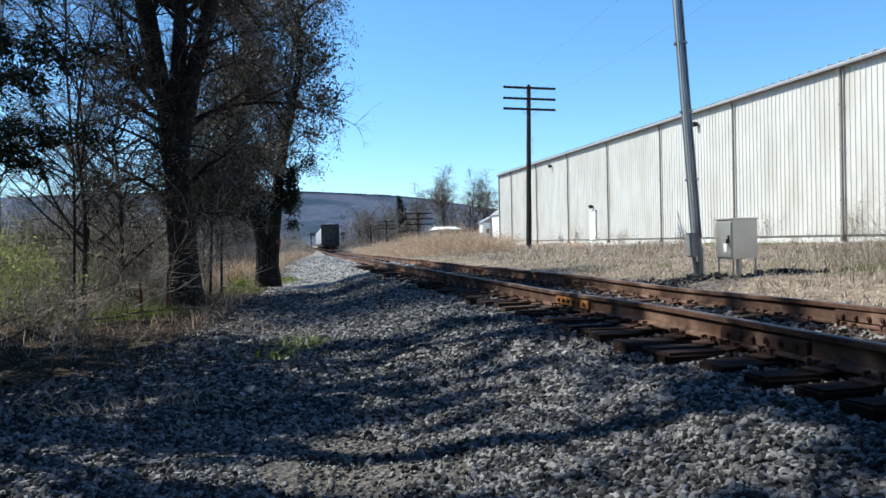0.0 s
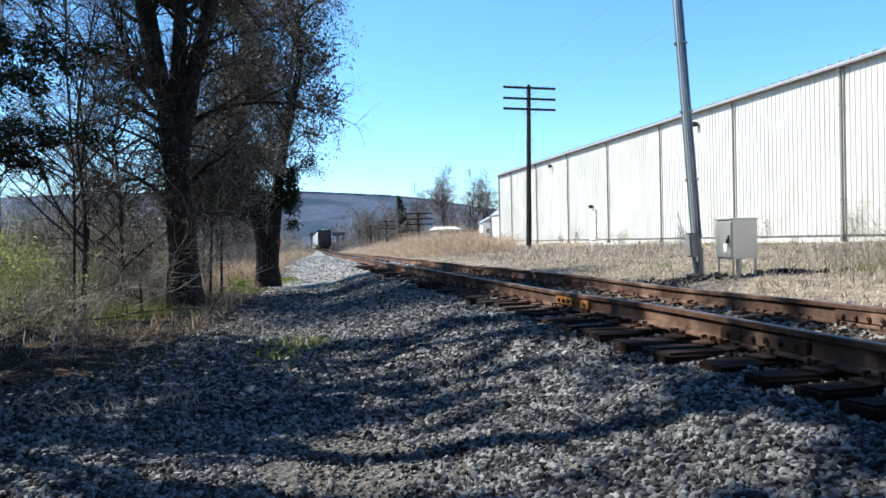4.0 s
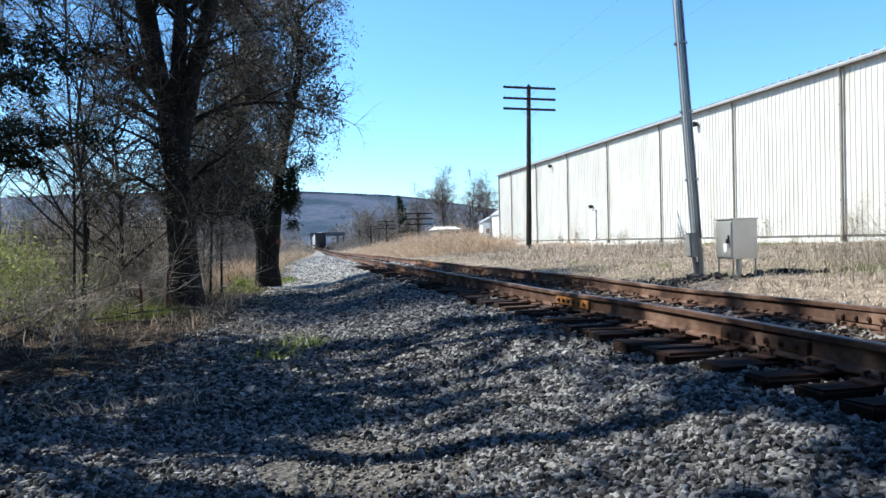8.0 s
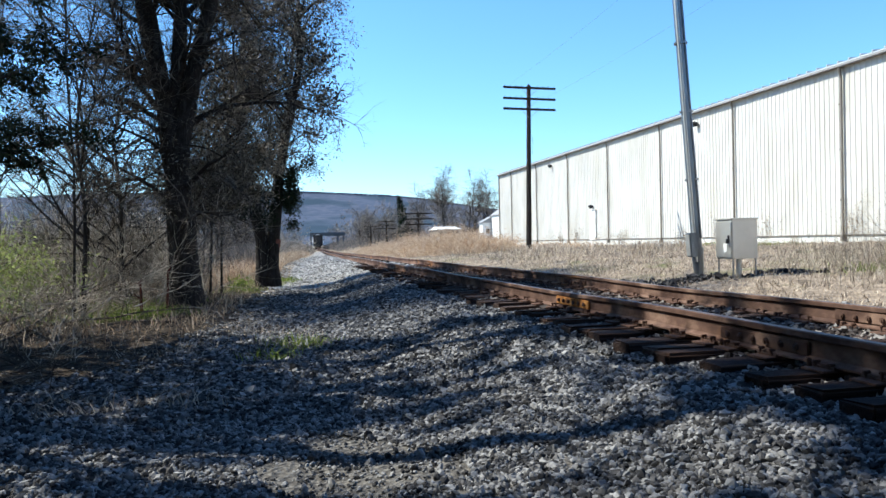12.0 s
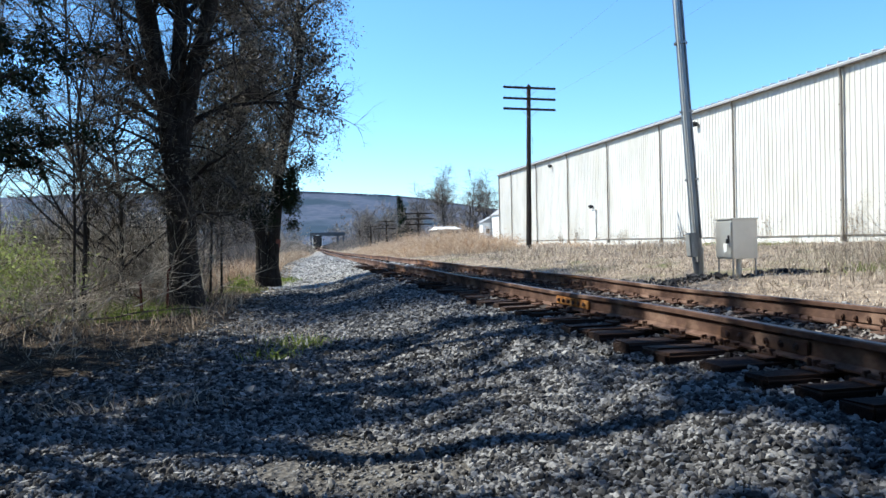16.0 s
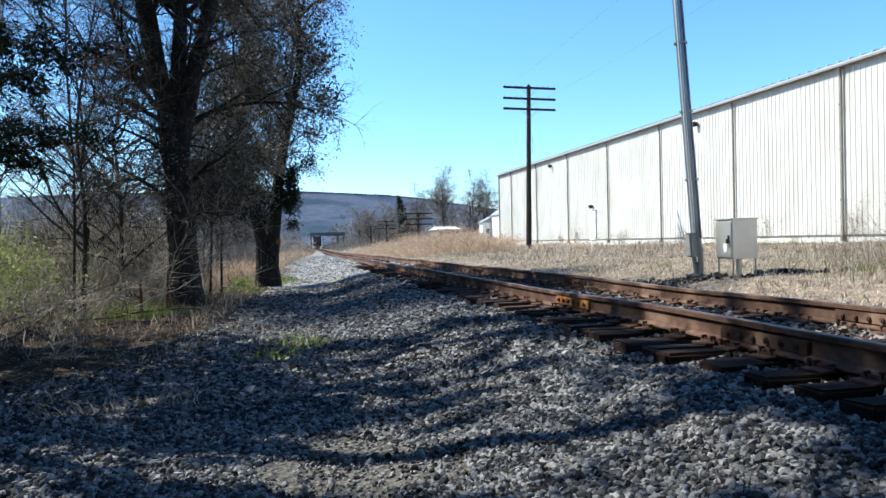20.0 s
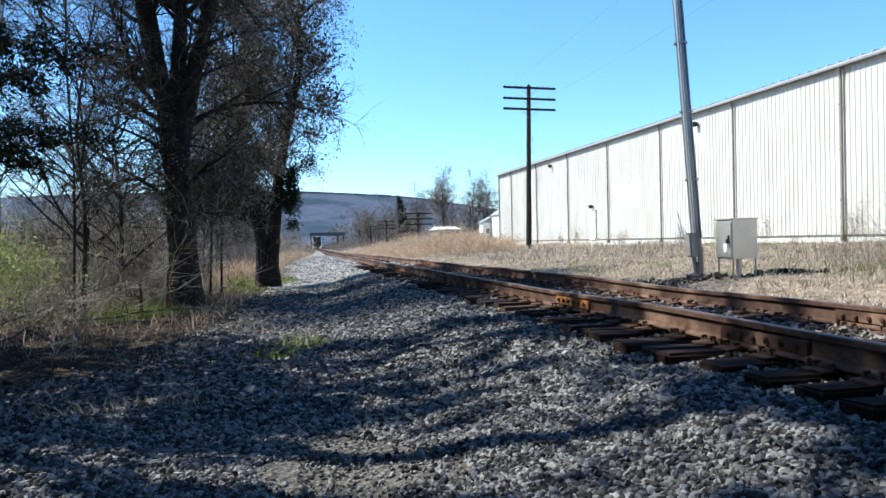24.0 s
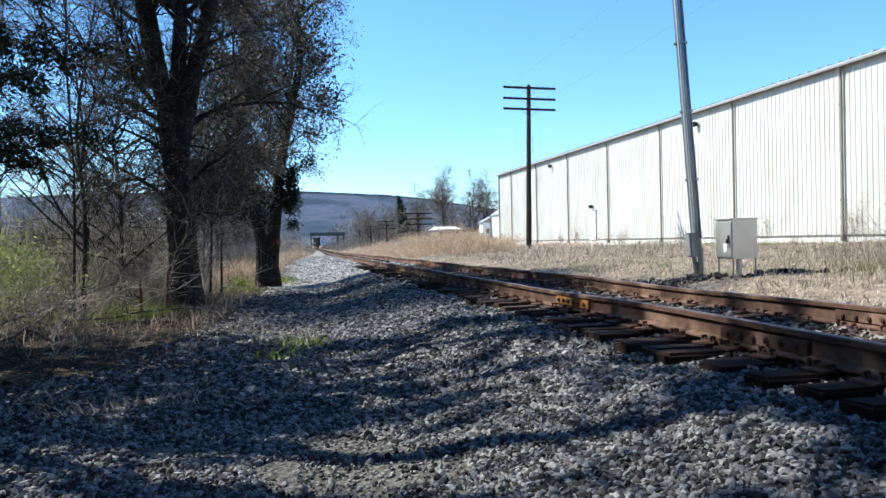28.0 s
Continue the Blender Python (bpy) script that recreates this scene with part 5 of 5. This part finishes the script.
for x, y, s, a in ((41.5, 196, 1.0, 70), (46, 215, 1.12, 150), (57.5, 212, 1.05, 220), (62, 200, .9, 300), (37, 210, .85, 20), (70, 220, 1.0, 120)):
    copy_thing(far_a, pose(x, y, .8, 0, 0, a)).scale = (s, s, s)
shr = tree("bare_shrub_tree", "low tan-brown leafless tree by the line", _r, [stem([(0, 0, -.2), (.3, .1, 2), (.1, .2, 5.5)], .12, .04, 6), stem([(.1, 0, .4), (-.9, .3, 2.5), (-1.2, .2, 4.6)], .1, .03, 6)],
           18, 7, 7, 0, limb_len=2.8, twig_r=.022, limb_r=.06, limb_span=(.1, 1), up=.4, group="far shrub trees", twig_mat=M_FARBROWN)
shr.matrix_basis = pose(22, 178, 0)
for x, y, s, a in ((25.5, 190, 1.2, 60), (29, 200, 1.3, 140), (24.0, 215, 1.1, 210), (26.5, 235, 1.4, 300), (33.5, 192, 1.2, 10), (28, 172, 1.0, 100), (38.5, 172, 1.1, 33), (44, 178, 1.3, 250), (50, 175, 1.2, 80), (26, 260, 1.5, 180), (28.5, 262, 1.4, 40),
                   (-5.5, 120, .9, 70), (-4.8, 150, 1.1, 190), (-5.6, 185, 1.2, 20), (-4.4, 222, 1.3, 95), (-4.6, 262, 1.4, 290), (-7.5, 112, 1.1, 260), (-7, 92, 1.0, 10), (-11, 125, 1.3, 130), (-9, 170, 1.4, 320), (-3.5, 75, .8, 40)):
    copy_thing(shr, pose(x, y, gz(x, y) - .1, 0, 0, a)).scale = (s * 1.25, s * 1.25, s * 1.25)


def far_belt():
    """A belt of leafless woods at the foot of the ridge."""
    rng = np.random.RandomState(95)
    cen = []
    for _ in range(620):
        y = rng.uniform(290, 620)
        x = rng.uniform(-.40 * y, .34 * y)
        if abs(x - float(line_x(y))) < 7:
            continue
        h = rng.uniform(7, 15)
        k = 16
        t = rng.uniform(.1, 1, k)
        rad = h * .3 * np.sqrt(np.clip(1 - (t - .55) ** 2 * 3.5, .05, 1))
        a = rng.uniform(0, 6.28, k)
        cen.append(np.stack([x + rad * np.cos(a), y + rad * np.sin(a), gz(x, y) + t * h], 1))
    v, f = leaf_cards(rng, np.concatenate(cen), .75, .7, 5, .35)
    strew("far_woods", "belt of leafless brown woods at the ridge's foot", "woods", v, f, M_FARBROWN)


far_belt()


def line_brush():
    """Low leafless scrub on both sides of the line, up to the bridge and past it."""
    rng = np.random.RandomState(97)
    y = rng.uniform(120, 380, 5200)
    side = rng.uniform(0, 1, 5200) < .62
    off = np.where(side, 2.7 + 20 * rng.uniform(0, 1, 5200) ** 1.3, -2.6 - 9 * rng.uniform(0, 1, 5200))
    keep = (y > 160) | ~side
    x, y = (line_x(y) + off)[keep], y[keep]
    cen = np.stack([x, y, ground_z(x, y) + rng.uniform(.1, 1, len(x)) * np.clip(np.abs(off[keep]) * .28, .6, 2.6)], 1)
    v, f = leaf_cards(rng, cen, .26, .4, 7, .3)
    strew("line_scrub", "low grey-brown leafless scrub along the far line", "brush", v, f, M_FARBROWN)


line_brush()


def conifer(x, y, h, lean):
    c = thing("conifer", "dark leaning conifer with a ragged outline", "tree", "", pose(x, y, gz(x, y), 0, lean, 0))
    rng = np.random.RandomState(91)
    part("trunk", rod((0, 0, -.3), (0, 0, h), .25, .04, 8), M_BARK, c)
    cen = []
    for i in range(260):
        k = rng.uniform(.15, 1)
        a = rng.uniform(0, 6.28)
        rr = (1 - k) * 2.2 * rng.uniform(.3, 1.1) + .2
        cen.append((rr * math.cos(a), rr * math.sin(a), k * h - rr * .25))
    v, f = leaf_cards(rng, cen, .30, .22, 9, .6)
    put("crown", raw("crown", v, f), M_CEDAR, c)


conifer(29.4, 180, 12.2, -10)

# the small pond or puddled road glimpsed through the brush
b = bmesh.new()
bmesh.ops.create_circle(b, cap_ends=True, segments=28, radius=.85)
for v_ in b.verts:
    v_.co.x *= 1.5 + .15 * math.sin(5 * v_.co.y)
tagged(part("water", b, M_WATER, None, "", pose(-6.9, 19.6, gz(-6.9, 19.6) + .10)), "small pool of still water beyond the brush", "water", kind="structure")


# ---- ballast and path stones ----
CHIP = (np.array([(i, j, k) for i in (-1, 1) for j in (-1, 1) for k in (-1, 1)], float) * .82,
        np.array([(0, 1, 3, 2), (4, 6, 7, 5), (0, 4, 5, 1), (2, 3, 7, 6), (1, 5, 7, 3), (0, 2, 6, 4)]))


def shard_shapes(rng, count, base=CHIP[0], rough=.17, cuts=2):
    """Angular broken chunks, turned and tipped."""
    s = np.array([[1.0, .84, .68]]) * rng.uniform(.75, 1.25, (count, 3))
    v = base[None] * (1 + rng.uniform(-rough, rough, (count, len(base), 3))) * s[:, None]
    # one side of each chunk broken off flat
    for _ in range(cuts):
        n = unit(rng.normal(0, 1, (count, 3)))
        over = np.maximum((v * n[:, None]).sum(-1) - .50, 0)
        v = v - over[..., None] * n[:, None]
    a, t, u = rng.uniform(0, 6.28, count), rng.normal(0, .6, count), rng.normal(0, .6, count)
    for i, j, w in ((1, 2, t), (0, 2, u), (0, 1, a)):
        p, q = v[..., i].copy(), v[..., j].copy()
        v[..., i] = p * np.cos(w)[:, None] - q * np.sin(w)[:, None]
        v[..., j] = p * np.sin(w)[:, None] + q * np.cos(w)[:, None]
    return v


def scatter_stones(rng, n, c0, c1, y0, y1, size, power=1.0):
    y = y0 + (y1 - y0) * rng.uniform(0, 1, n) ** power
    c = rng.uniform(c0, c1, n)
    x = c + line_x(y) - 3.8
    edge = np.interp(y, [0, 5, 7, 9, 14, 30, 60], [-3.2, -3.2, -2.6, -1.1, -.5, -.1, .3])
    fine = ((x - .42) / .5) ** 2 + ((y - 4.25) / .75) ** 2 < 1 + .5 * np.sin(9 * x + 5 * y)
    keep = (c > edge + rng.normal(0, .3, n)) & (((x / np.maximum(y, .1) > -.37) & (x / np.maximum(y, .1) < .98)) | (y < 2.4)) & ~(fine & (rng.uniform(0, 1, n) < .72))
    x, y, c = x[keep], y[keep], c[keep]
    s = size * np.exp(rng.normal(0, .22, len(x))) * np.where(fine[keep], .6, 1)
    return x, y, ground_z(x, y), s


def build_stones():
    rng = np.random.RandomState(101)
    for name, label, mat, beds in (
            ("ballast", "grey crushed-stone ballast and path gravel", M_STONE,
             ((40000, -1.4, 2.75, 2.2, 5.6, .0203, 1.1), (12000, -3.4, -1.4, 2.2, 5.6, .0215, 1.1), (38000, -3.4, 2.7, 5.5, 9.5, .0215, 1.0), (18000, -3.4, 2.75, 2.2, 9, .012, 1.1),
              (46000, -1.6, 2.7, 9.5, 21, .028, 1.1), (9000, 5.0, 6.7, 4.5, 40, .032, 1.3), (12000, -3.2, 2.6, -3.5, 2.3, .030, 1.0))),
            ("pale_gravel", "pale gravel on the far path and track bed, lightened for full sun", M_PATH,
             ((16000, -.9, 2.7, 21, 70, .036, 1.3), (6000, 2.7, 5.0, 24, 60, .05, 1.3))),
            ("grimy_ballast", "dark grimy ballast between the rails", M_GRIME,
             ((24000, 2.7, 5.0, 2.6, 24, .025, 1.3), (3500, 2.7, 5.0, -6, 2.6, .034, 1.0)))):
        V, F, base = [], [], 0
        for n, c0, c1, y0, y1, size, power in beds:
            x, y, z, s = scatter_stones(rng, n, c0, c1, y0, y1, size, power)
            chip, faces = ICO if y1 == 5.6 else CHIP
            v = shard_shapes(rng, len(x), chip, .32 if y1 == 5.6 else .17) * s[:, None, None]
            v[..., 2] *= .5 if y0 > 20 else .8 if y0 > 9 else 1.0
            v = v + np.stack([x, y, z + s * (.05 if y0 > 20 else .2 if y0 > 9 else .4)], 1)[:, None]
            V.append(v.reshape(-1, 3))
            F += (faces[None] + base + len(chip) * np.arange(len(x))[:, None, None]).reshape(-1, faces.shape[1]).tolist()
            base += len(chip) * len(x)
        strew(name, label, "gravel", np.concatenate(V), F, mat)
    # the stones nearest the path's foot, each on its own
    shapes = []
    for v in shard_shapes(rng, 12, ICO[0], .32):
        me = raw("stone", v * .026, ICO[1])
        me.materials.append(M_STONE1)
        shapes.append(me)
    for i in range(290):
        y = rng.uniform(2.9, 5.2)
        x = rng.uniform(max(-.30 * y, -1.2), min(.8 * y, 2.5))
        k = rng.uniform(.65, 1.25)
        ob = put("stone", shapes[rng.randint(12)], M_STONE1, ground, m=pose(x, y, gz(x, y) + .018 * k, rng.uniform(-25, 25), rng.uniform(-25, 25), rng.uniform(0, 360)) @ Matrix.Diagonal((k, k, k, 1)))


build_stones()


def dark_rubble():
    """Dark stones heaped round the mast's foot and where the cabinet's shadow falls."""
    rng = np.random.RandomState(103)
    V, F, base = [], [], 0
    # the second heap puts the cabinet's shade into dark stones
    for cx, cy, sx, sy, n in ((7.3, 12.9, .45, .22, 170), (9.1, 12.4, .35, .2, 110), (6.6, 14.0, .45, .2, 80)):
        x, y = cx + rng.normal(0, sx, n), cy + rng.normal(0, sy, n)
        s = .04 * np.exp(rng.normal(0, .3, n))
        pile = .04 * np.exp(-((x - cx) / sx) ** 2 - ((y - cy) / sy) ** 2)
        v = shard_shapes(rng, n) * s[:, None, None] + np.stack([x, y, ground_z(x, y) + pile + s * .2], 1)[:, None]
        V.append(v.reshape(-1, 3))
        F.append((CHIP[1][None] + base + 8 * np.arange(n)[:, None, None]).reshape(-1, 4))
        base += 8 * n
    strew("dark_rubble", "dark rubble round the mast, and as shade beside the cabinet", "rubble", np.concatenate(V), np.concatenate(F), M_SOIL)


dark_rubble()
motions()
